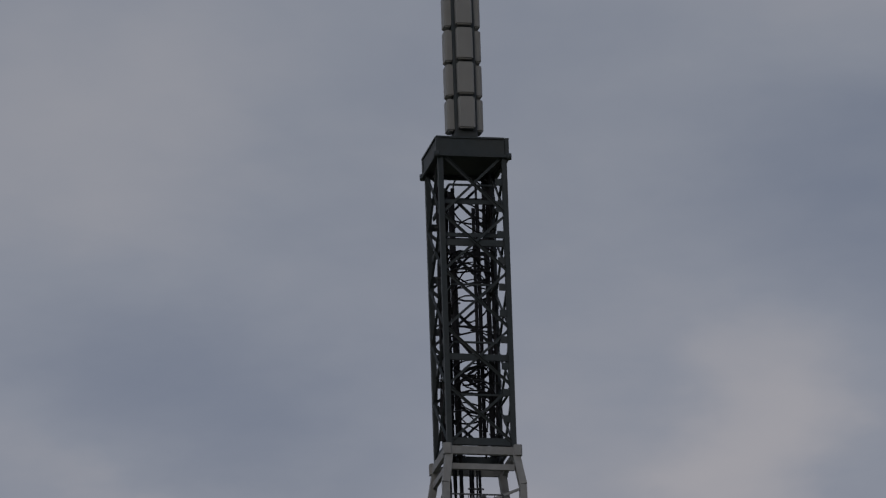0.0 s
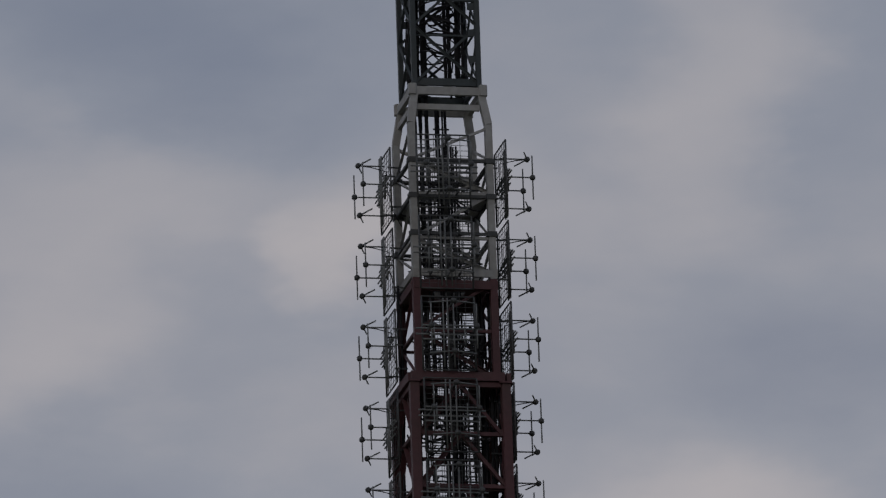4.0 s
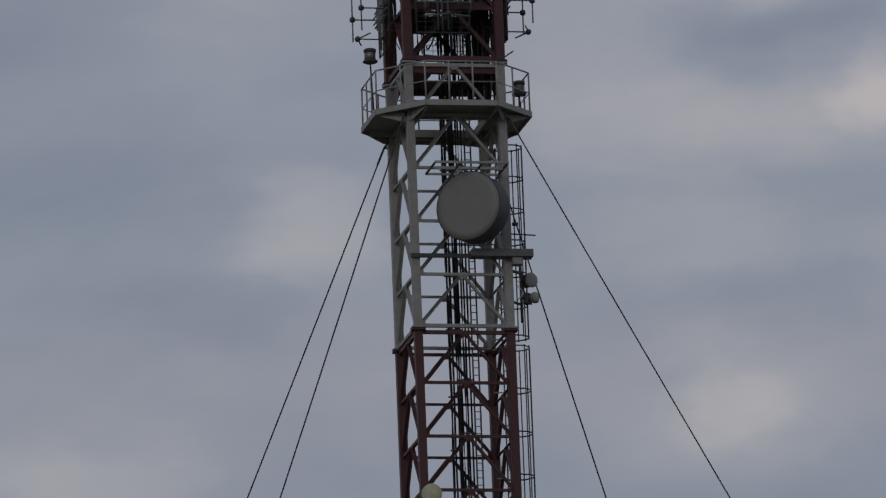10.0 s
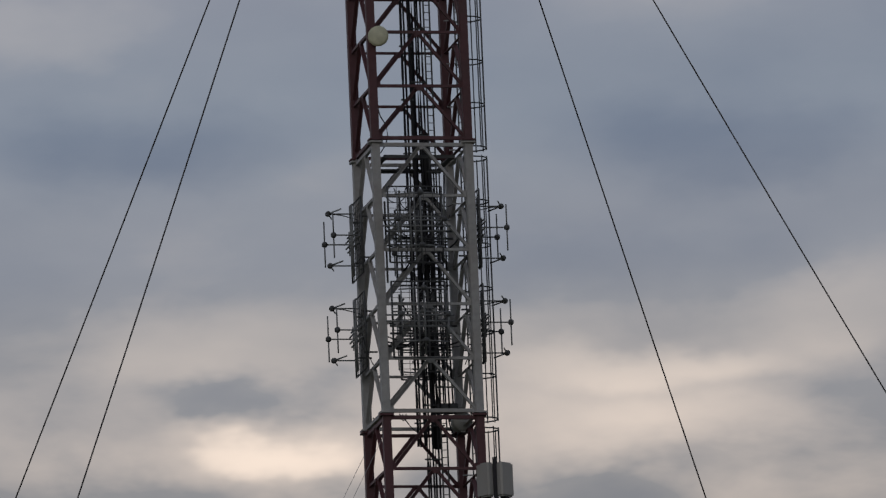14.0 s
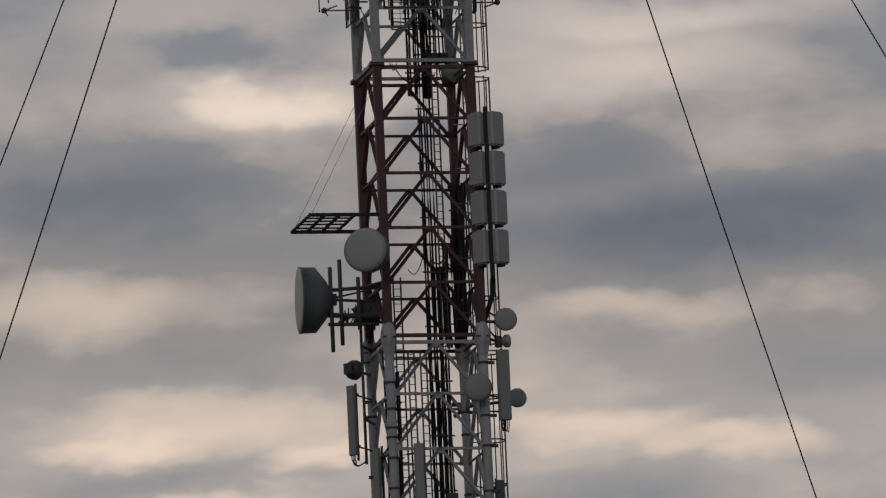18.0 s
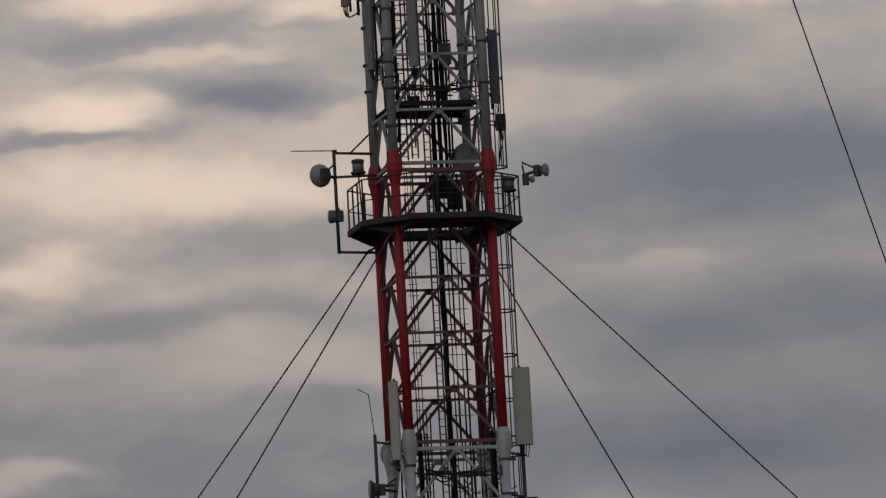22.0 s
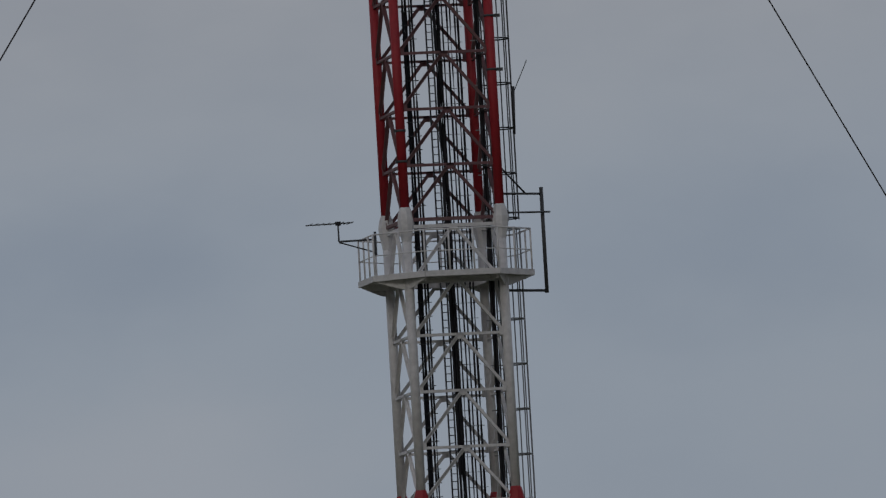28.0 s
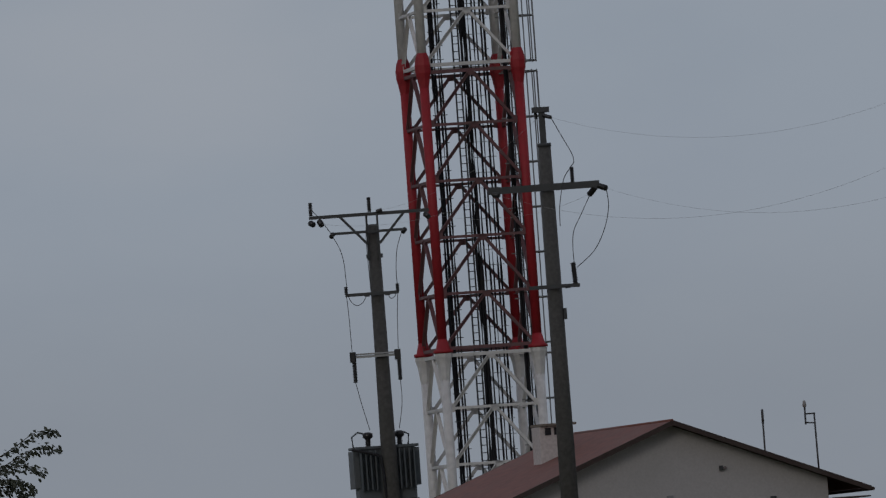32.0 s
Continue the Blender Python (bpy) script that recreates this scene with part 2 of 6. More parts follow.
DULL = material("dull_red_paint", (0.165, 0.078, 0.084), 0.6, dirt=(0.17, 0.114, 0.099), dirt_amount=0.5)
DARK = material("dark_green_steel", (0.04, 0.051, 0.058), 0.6, dirt=(0.071, 0.071, 0.068), dirt_amount=0.4)
ZINC = material("galvanised_steel", (0.312, 0.32, 0.327), 0.5, 0.35, dirt=(0.284, 0.27, 0.241))
ZINC_DARK = material("aged_zinc", (0.071, 0.075, 0.08), 0.65, 0.2, dirt=(0.043, 0.04, 0.037))
BLACK = material("black_sheath", (0.033, 0.033, 0.038), 0.8, dirt=(0.036, 0.036, 0.036))
BLACK.node_tree.nodes["Principled BSDF"].inputs["Specular IOR Level"].default_value = 0.15
ROPE = material("steel_rope", (0.037, 0.034, 0.035), 0.8, 0.0, spread=0.03, dirt_amount=0.05, bump=0.0)
ALUMINIUM = material("dull_aluminium", (0.165, 0.173, 0.18), 0.6, 0.2, dirt=(0.085, 0.082, 0.078))
RADOME = material("grey_radome", (0.30, 0.295, 0.29), 0.5, dirt=(0.30, 0.285, 0.26), grain=2.0, spread=0.05)
RADOME_WARM = material("beige_radome", (0.44, 0.426, 0.362), 0.5, dirt=(0.426, 0.398, 0.341), grain=2.0, spread=0.05)
PANEL_GREY = material("panel_grey", (0.215, 0.22, 0.21), 0.5, dirt=(0.25, 0.25, 0.24), grain=2.0, spread=0.05)
SHROUD = material("dish_shroud", (0.139, 0.148, 0.156), 0.55, dirt=(0.071, 0.071, 0.071))
CREAM = material("cream_radome", (0.469, 0.469, 0.341), 0.5, dirt=(0.568, 0.54, 0.398))
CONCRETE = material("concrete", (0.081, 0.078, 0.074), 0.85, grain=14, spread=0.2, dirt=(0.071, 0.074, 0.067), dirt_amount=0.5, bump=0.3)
PLASTER = material("grey_plaster", (0.5, 0.48, 0.485), 0.9, grain=20, spread=0.06, dirt=(0.355, 0.355, 0.341), bump=0.2)
ROOF = material("red_roof_sheet", (0.175, 0.06, 0.042), 0.7, grain=5, spread=0.2, dirt=(0.156, 0.078, 0.06), dirt_amount=0.5)
FASCIA = material("dark_fascia", (0.055, 0.036, 0.032), 0.8)
PORCELAIN = material("dark_porcelain", (0.024, 0.024, 0.027), 0.3, dirt_amount=0.1)
TANK = material("transformer_grey", (0.094, 0.111, 0.125), 0.55, dirt=(0.085, 0.078, 0.071), dirt_amount=0.5)
GRASS = material("grass", (0.075, 0.078, 0.04), 0.9, grain=0.6, spread=0.4, dirt=(0.11, 0.10, 0.05), dirt_amount=0.6, dirt_scale=0.05, bump=0.0)
LEAF = material("leaf", (0.054, 0.064, 0.045), 0.6, grain=20, spread=0.3, dirt_amount=0.1, bump=0.0)
BARK = material("bark", (0.071, 0.06, 0.047), 0.9, grain=30, spread=0.3)
LAMP_RED = material("lamp_glass", (0.227, 0.185, 0.185), 0.2)


# ---- shapes ----
def tube(bm, p, q, r, r2=None, seg=8, caps=True):
    """A round bar from p to q."""
    p, q = Vector(p), Vector(q)
    r2 = r if r2 is None else r2
    turn = (q - p).to_track_quat("Z", "Y").to_matrix()
    rings = []
    for c, rad in ((p, r), (q, r2)):
        rings.append([bm.verts.new(c + turn @ Vector((rad * math.cos(2 * math.pi * i / seg), rad * math.sin(2 * math.pi * i / seg), 0))) for i in range(seg)])
    for i in range(seg):
        f = bm.faces.new((rings[0][i], rings[0][(i + 1) % seg], rings[1][(i + 1) % seg], rings[1][i]))
        f.smooth = True
    if caps:
        bm.faces.new(rings[0][::-1])
        bm.faces.new(rings[1])


def lathe(bm, m, profile, seg=24):
    """A turned body round the local z axis: profile of (radius, height)."""
    rings = []
    for r, h in profile:
        rings.append([bm.verts.new(m @ Vector((r * math.cos(2 * math.pi * i / seg), r * math.sin(2 * math.pi * i / seg), h))) for i in range(seg)])
    for a, b in zip(rings, rings[1:]):
        for i in range(seg):
            f = bm.faces.new((a[i], a[(i + 1) % seg], b[(i + 1) % seg], b[i]))
            f.smooth = True
    bm.faces.new(rings[0][::-1])
    bm.faces.new(rings[-1])


def wire(bm, points, r, seg=6):
    """A round cable along a row of points."""
    points = [Vector(p) for p in points]
    rings = []
    for i, p in enumerate(points):
        d = points[min(i + 1, len(points) - 1)] - points[max(i - 1, 0)]
        turn = d.to_track_quat("Z", "Y").to_matrix()
        rings.append([bm.verts.new(p + turn @ Vector((r * math.cos(2 * math.pi * k / seg), r * math.sin(2 * math.pi * k / seg), 0))) for k in range(seg)])
    for a, b in zip(rings, rings[1:]):
        for k in range(seg):
            f = bm.faces.new((a[k], a[(k + 1) % seg], b[(k + 1) % seg], b[k]))
            f.smooth = True
    bm.faces.new(rings[0][::-1])
    bm.faces.new(rings[-1])


def box(bm, lo, hi, m=None, bevel=0.0):
    """A block between two corners, with chamfered upright edges where bevel is given."""
    (x0, y0, z0), (x1, y1, z1) = lo, hi
    if bevel:
        ring = [(x0 + bevel, y0), (x1 - bevel, y0), (x1, y0 + bevel), (x1, y1 - bevel), (x1 - bevel, y1), (x0 + bevel, y1), (x0, y1 - bevel), (x0, y0 + bevel)]
    else:
        ring = [(x0, y0), (x1, y0), (x1, y1), (x0, y1)]
    prism(bm, ring, z0, z1, m)


def prism(bm, ring, z0, z1, m=None):
    m = m or Matrix()
    a = [bm.verts.new(m @ Vector((x, y, z0))) for x, y in ring]
    b = [bm.verts.new(m @ Vector((x, y, z1))) for x, y in ring]
    n = len(ring)
    for i in range(n):
        bm.faces.new((a[i], a[(i + 1) % n], b[(i + 1) % n], b[i]))
    bm.faces.new(a[::-1])
    bm.faces.new(b)


def aim(p, q, up=(0, 0, 1)):
    """A pose at p whose z axis runs to q; its y axis lies near up."""
    p, d = Vector(p), Vector(q) - Vector(p)
    z = d.normalized()
    u = Vector(up)
    if abs(z.dot(u)) > 0.95:
        u = Vector((0, 1, 0))
    x = u.cross(z).normalized()
    y = z.cross(x)
    m = Matrix((x, y, z)).transposed().to_4x4()
    m.translation = p
    return m


def bar(bm, p, q, w, d, up=(0, 0, 1)):
    """A square-edged bar from p to q, w wide and d deep."""
    m = aim(p, q, up)
    box(bm, (-w / 2, -d / 2, 0), (w / 2, d / 2, (Vector(q) - Vector(p)).length), m)


def angle_bar(bm, p, q, w, th, up=(0, 0, 1)):
    """A rolled steel angle from p to q."""
    m = aim(p, q, up)
    ring = [(-w / 2, -w / 2), (w / 2, -w / 2), (w / 2, -w / 2 + th), (-w / 2 + th, -w / 2 + th), (-w / 2 + th, w / 2), (-w / 2, w / 2)]
    prism(bm, ring, 0, (Vector(q) - Vector(p)).length, m)


def part(name, bm, mat, parent, label="", kind=""):
    """Links a bmesh as one mesh object under a thing or a part; its coordinates are its top thing's own."""
    me = bpy.data.meshes.new(name)
    bm.to_mesh(me)
    bm.free()
    me.materials.append(mat)
    ob = new(name, me)
    ob.parent = parent
    return tagged(ob, label, kind=kind)


def piece(name, mat, parent, fn, *args, label="", **kw):
    bm = bmesh.new()
    fn(bm, *args, **kw)
    return part(name, bm, mat, parent, label)


def thing(name, m, label, category, group="", kind=""):
    ob = new(name)
    ob.empty_display_size = 0.3
    ob.matrix_basis = m
    return tagged(ob, label, category, group, kind)


# ---- plan ----
# mast axis; its front face is turned a little to the camera's left
GROUND = 2.6
MAST = pose(-0.56, 314, 0, 0, 0, 12)
HALF, BAY, STEP = 1.25, 1.455, 7.315


def on_mast(x, y, z, rz=0.0):
    """A pose in the mast's own axes: x to its right face, y to its back face, z up from the datum."""
    return MAST @ pose(x, y, z, 0, 0, rz)
# ---- ground ----
def ground_height(x, y):
    t = min(max((y - 40) / 240, 0), 1)
    return GROUND * t * t * (3 - 2 * t)


def build_ground():
    bm = bmesh.new()
    ys = [-4500, -1500, -400, -100, -30, 0, 30, 60, 90, 120, 150, 180, 210, 240, 270, 300, 340, 400, 600, 1200, 4500]
    xs = [-4500, -1500, -500, -200, -100, -50, -25, 0, 25, 50, 100, 200, 500, 1500, 4500]
    grid = [[bm.verts.new((x, y, ground_height(x, y))) for x in xs] for y in ys]
    for a, b in zip(grid, grid[1:]):
        for i in range(len(xs) - 1):
            f = bm.faces.new((a[i], a[i + 1], b[i + 1], b[i]))
            f.smooth = True
    me = bpy.data.meshes.new("ground")
    bm.to_mesh(me)
    bm.free()
    me.materials.append(GRASS)
    tagged(new("ground", me), "grassy ground rising gently towards the mast", "ground", kind="structure")


build_ground()


# ---- mast ----
CORNERS = [(-1, -1), (1, -1), (1, 1), (-1, 1)]


def section(z, paint, brace_paint, label, lower, last=False):
    """One mast section of five bays with inverted V bracing on its four faces."""
    s = thing("mast_section", on_mast(0, 0, z), label, "mast section", "mast sections")
    top = STEP
    for cx, cy in CORNERS:
        x, y = cx * HALF, cy * HALF
        bm = bmesh.new()
        if lower in (1, 3):
            # tubular leg that stands on the head of the section below
            tube(bm, (x, y, 0.36 if lower == 1 else 0.3), (x, y, top - 0.3), 0.124, seg=14)
        else:
            m = pose(x, y, 0, 0, 0, math.degrees(math.atan2(cy, cx)) - 45)
            ring = [(-0.108, -0.108), (0.085, -0.108), (0.108, -0.085), (0.108, 0.108), (-0.108, 0.108)]
            if lower == 2:
                ring = [(x * 1.15, y * 1.15) for x, y in ring]
            prism(bm, ring, 0.05, top - 0.05, m)
        part("leg", bm, paint, s)
        bm = bmesh.new()
        if lower == 3:
            # wide bolted foot on a round flange
            lathe(bm, pose(x, y, 0), [(0.26, -0.02), (0.26, 0.05), (0.19, 0.08), (0.126, 0.34)], 14)
            part("foot_flange", bm, paint, s)
        elif lower in (0, 2):
            box(bm, (x - 0.18, y - 0.18, 0.012), (x + 0.18, y + 0.18, 0.055), bevel=0.04)
            part("foot_flange", bm, paint, s)
        else:
            bm.free()
        bm = bmesh.new()
        if lower == 4 or lower == 1 and last:
            lathe(bm, pose(x, y, 0), [(0.126, top - 0.75), (0.18, top - 0.3), (0.235, top - 0.12), (0.235, top - 0.03)], 8)
            for f in bm.faces:
                f.smooth = False
        elif lower in (1, 3):
            lathe(bm, pose(x, y, 0), [(0.126, top - 0.5), (0.165, top - 0.26), (0.205, top - 0.1), (0.215, top + 0.1), (0.175, top + 0.3), (0.128, top + 0.42)], 8)
            for f in bm.faces:
                f.smooth = False
        else:
            box(bm, (x - 0.18, y - 0.18, top - 0.055), (x + 0.18, y + 0.18, top - 0.012), bevel=0.04)
        part("head_flange", bm, paint, s)
    w = (0.075, 0.07, 0.105, 0.07)[lower]
    for face in range(4):
        turn = pose(0, 0, 0, 0, 0, 90 * face)
        for k in range(6):
            zz = top - BAY * k - (0.09 if k == 0 else 0)
            if k == 5:
                zz = 0.09
            a, b = turn @ Vector((-HALF + 0.1, -HALF, zz)), turn @ Vector((HALF - 0.1, -HALF, zz))
            for sx in (-1, 1):
                # bolted plate where strut and brace meet the leg
                c = turn @ Vector((sx * (HALF - 0.15), -HALF - 0.04, zz))
                piece("joint_plate", brace_paint, s, bar, c - Vector((0, 0, 0.05)), c + Vector((0, 0, 0.13)), 0.11 if face % 2 == 0 else 0.014, 0.014 if face % 2 == 0 else 0.11, (0, 1, 0))
            piece("strut", brace_paint, s, angle_bar, a, b, w if k not in (0, 5) else w * 1.25, 0.012)
            if k == 5:
                continue
            low = max(zz - BAY + 0.06, 0.16)
            for sx in (-1, 1):
                a = turn @ Vector((sx * 0.05, -HALF - 0.02, zz - 0.05))
                b = turn @ Vector((sx * (HALF - 0.1), -HALF - 0.02, low))
                piece("brace", brace_paint, s, angle_bar, a, b, w * 1.28, 0.014, turn @ Vector((0, -1, 0)))
            bm = bmesh.new()
            m = turn @ pose(0, -HALF - 0.035, zz)
            for q in (-1,):
                vs = [(-0.09, 0.035), (0.09, 0.035), (0.11, -0.07), (0.05, -0.13), (-0.05, -0.13), (-0.11, -0.07)]
                f = [bm.verts.new(m @ Vector((x, 0, y))) for x, y in vs]
                g = [bm.verts.new(m @ Vector((x, 0.012, y))) for x, y in vs]
                n = len(vs)
                for i in range(n):
                    bm.faces.new((f[i], g[i], g[(i + 1) % n], f[(i + 1) % n]))
                bm.faces.new(f)
                bm.faces.new(g[::-1])
            part("gusset", bm, brace_paint, s)
    return s


Z0 = 3.05
# white darkens in two steps going up; reds are darker above 54 m
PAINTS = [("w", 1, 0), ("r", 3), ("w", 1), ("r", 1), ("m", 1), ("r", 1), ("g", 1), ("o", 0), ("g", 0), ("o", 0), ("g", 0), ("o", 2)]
LABELS = {
    "w": "white-painted square lattice mast section with V bracing",
    "m": "mid-white lattice mast section with tubular legs",
    "g": "grey-white lattice mast section with V bracing",
    "r": "bright red lattice mast section with tubular legs",
    "o": "dark red lattice mast section with V bracing",
}
made = {}
for k, key in enumerate(PAINTS):
    z = Z0 + STEP * k
    if key in made:
        copy_thing(made[key], on_mast(0, 0, z))
    else:
        leg_paint, brace_paint = {"w": (WHITE, WHITE), "m": (MID_WHITE, MID_WHITE), "g": (GREY_WHITE, GREY_WHITE), "r": (RED, DULL), "o": (DARK_RED, DARK_RED)}[key[0]]
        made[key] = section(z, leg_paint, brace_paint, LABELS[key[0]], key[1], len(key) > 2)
MAST_TOP = Z0 + STEP * len(PAINTS)  # 90.83

base = thing("foundation", on_mast(0, 0, GROUND), "concrete foundation block under the mast", "foundation")
piece("block", CONCRETE, base, box, (-2.2, -2.2, -0.5), (2.2, 2.2, Z0 - GROUND), bevel=0.1)


def top_section(name, z0, z1, half0, half1, levels, paint, label, leg=0.11, crossed=True, w=0.07):
    """A slimmer section above the main mast, with crossed or zigzag bracing."""
    s = thing(name, on_mast(0, 0, z0), label, "mast section")
    h = z1 - z0

    def half_at(z):
        return half0 + (half1 - half0) * z / h

    for cx, cy in CORNERS:
        bm = bmesh.new()
        bar(bm, (cx * half0, cy * half0, 0), (cx * half1, cy * half1, h), leg * 2, leg * 2, (0, 1, 0))
        part("leg", bm, paint, s)
    nodes = [v - z0 for v in levels]
    for face in range(4):
        turn = pose(0, 0, 0, 0, 0, 90 * face)
        for i, (a, b) in enumerate(zip(nodes, nodes[1:])):
            ha, hb = half_at(a), half_at(b)
            pairs = [(-1, 1), (1, -1)] if crossed else [(-1, 1) if i % 2 else (1, -1)]
            for j, (p, q) in enumerate(pairs):
                off = 0.02 + 0.03 * j
                piece("brace", paint, s, angle_bar, turn @ Vector((p * (ha - 0.05), -ha - off, a + 0.05)), turn @ Vector((q * (hb - 0.05), -hb - off, b - 0.05)), w, 0.012, turn @ Vector((0, -1, 0)))
            if not crossed:
                piece("strut", paint, s, angle_bar, turn @ Vector((-ha + 0.05, -ha, a)), turn @ Vector((ha - 0.05, -ha, a)), w, 0.012)
            elif i % 2 == 1 and face in (0, 3):
                mid = (a + b) / 2
                hm = half_at(mid)
                piece("strut", paint, s, bar, turn @ Vector((-hm, -hm + 0.05, mid)), turn @ Vector((hm, -hm + 0.05, mid)), 0.06, 0.18)
    return s


narrow = top_section("mast_section", 90.9, 93.75, 1.06, 1.06, [90.95, 92.3, 93.7], DARK_RED, "short narrow dark red mast section", 0.1, False, 0.09)
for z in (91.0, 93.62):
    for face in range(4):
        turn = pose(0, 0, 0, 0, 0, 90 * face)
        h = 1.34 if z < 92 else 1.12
        piece("frame_beam", DARK_RED, narrow, bar, turn @ Vector((-h, -h, z - 90.9 - 0.05)), turn @ Vector((h - 0.12, -h, z - 90.9 - 0.05)), 0.12, 0.24)
upper = top_section("mast_section", 93.76, 98.1, 1.06, 1.06, [93.9, 94.9, 96.15, 97.1, 98.05], GREY_WHITE, "white upper mast section with zigzag bracing", 0.095, False, 0.08)
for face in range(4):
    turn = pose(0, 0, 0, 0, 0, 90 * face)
    piece("frame_beam", GREY_WHITE, upper, bar, turn @ Vector((-1.16, -1.12, 0.14)), turn @ Vector((1.04, -1.12, 0.14)), 0.1, 0.2)
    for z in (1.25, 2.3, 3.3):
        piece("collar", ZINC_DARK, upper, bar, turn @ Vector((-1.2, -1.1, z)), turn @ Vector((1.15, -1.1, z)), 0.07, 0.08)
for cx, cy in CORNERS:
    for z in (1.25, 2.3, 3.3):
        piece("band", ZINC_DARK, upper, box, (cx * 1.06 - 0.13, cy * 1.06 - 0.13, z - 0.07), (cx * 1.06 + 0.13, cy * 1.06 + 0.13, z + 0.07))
neck = top_section("mast_section", 98.1, 99.0, 1.06, 0.92, [98.1], GREY_WHITE, "white tapered mast neck with a frame of heavy beams", 0.1, False, 0.12)
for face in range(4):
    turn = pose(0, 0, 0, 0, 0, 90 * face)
    piece("frame_beam", GREY_WHITE, neck, bar, turn @ Vector((-1.0, -0.97, 0.96)), turn @ Vector((0.9, -0.97, 0.96)), 0.12, 0.22)
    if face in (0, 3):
        piece("lower_beam", GREY_WHITE, neck, bar, turn @ Vector((-0.98, -0.97, 0.5)), turn @ Vector((0.86, -0.97, 0.5)), 0.1, 0.16)
for cx, cy in CORNERS:
    piece("lug", GREY_WHITE, neck, box, (cx * 0.97 - 0.11, cy * 0.97 - 0.11, 0.84), (cx * 0.97 + 0.11, cy * 0.97 + 0.11, 1.14), bevel=0.04)
crown = top_section("mast_section", 99.15, 107.78, 0.885, 0.885, [99.3, 100.93, 102.57, 104.2, 105.83, 107.55], DARK, "dark green-grey lattice section with crossed bracing", 0.07, True, 0.07)
for face in range(4):
    turn = pose(0, 0, 0, 0, 0, 90 * face)
    piece("cap_beam", DARK, crown, bar, turn @ Vector((-0.985, -0.945, 8.58)), turn @ Vector((0.895, -0.945, 8.58)), 0.08, 0.44)
    piece("collar", DARK, crown, bar, turn @ Vector((-1.04, -1.0, 8.32)), turn @ Vector((0.96, -1.0, 8.32)), 0.08, 0.08)
    piece("base_beam", DARK, crown, bar, turn @ Vector((-0.9, -0.85, 0.2)), turn @ Vector((0.82, -0.85, 0.2)), 0.1, 0.2)
for cx, cy in CORNERS:
    piece("lug", DARK, crown, tube, (cx * 1.0, cy * 1.0, 8.24), (cx * 1.0, cy * 1.0, 8.4), 0.08, seg=8)
    piece("cap_rib", DARK, crown, box, (cx * 0.96 - 0.05, cy * 0.96 - 0.05, 8.36), (cx * 0.96 + 0.05, cy * 0.96 + 0.05, 8.84))
for face in range(4):
    turn = pose(0, 0, 0, 0, 0, 90 * face)
    piece("cap_rim", DARK, crown, bar, turn @ Vector((-1.0, -0.97, 8.83)), turn @ Vector((0.9, -0.97, 8.83)), 0.1, 0.05)
    # inner frames and the curved brackets that carry the cables
    for k, z in enumerate((0.62, 1.55, 3.1, 4.0, 4.75, 6.1, 6.45, 7.05, 7.6)):
        if (k + face) % 3:
            d = 0.78 if k % 2 else 0.6
            piece("frame_bar", DARK, crown, bar, turn @ Vector((-d, -d, z)), turn @ Vector((d, -d, z)), 0.05, 0.11 if k in (5, 7) else 0.05)
    for k in range(10):
        z = 0.75 + 0.75 * k
        piece("gusset", DARK, crown, box, (0.62, -0.93, z), (0.84, -0.905, z + 0.2), m=turn, bevel=0.0)
for k, z in enumerate((1.2, 2.0, 3.4, 5.2, 5.5, 6.9)):
    piece("hoop", BLACK, crown, wire, [(0.62 * math.cos(a * 0.42 + k), 0.62 * math.sin(a * 0.42 + k), z + 0.05 * math.sin(a)) for a in range(11)], 0.025)
piece("cap_plate", DARK, crown, box, (-0.9, -0.9, 8.38), (0.9, 0.9, 8.48))

# ---- top antenna column ----
column = thing("antenna_column", on_mast(0, 0, 107.64), "dark antenna column with tiers of grey panels above the mast", "antenna")
piece("spine", DARK, column, box, (-0.31, -0.31, 0), (0.31, 0.31, 5.6), bevel=0.03)
for tier in range(5):
    for face in range(4):
        turn = pose(0, 0, 0.80 + tier * 1.0, 0, 0, 90 * face)
        bm = bmesh.new()
        m = turn @ pose(0, -0.37, 0)
        ring = [(-0.225, 0.06), (-0.225, -0.08), (-0.18, -0.13), (0.18, -0.13), (0.225, -0.08), (0.225, 0.06)]
        prism(bm, ring, 0, 0.92, m)
        bmesh.ops.bevel(bm, geom=[e for e in bm.edges if abs(e.verts[0].co.z - e.verts[1].co.z) < 0.01], offset=0.035, segments=2, affect="EDGES")
        part("panel", bm, RADOME, column, "grey moulded panel")


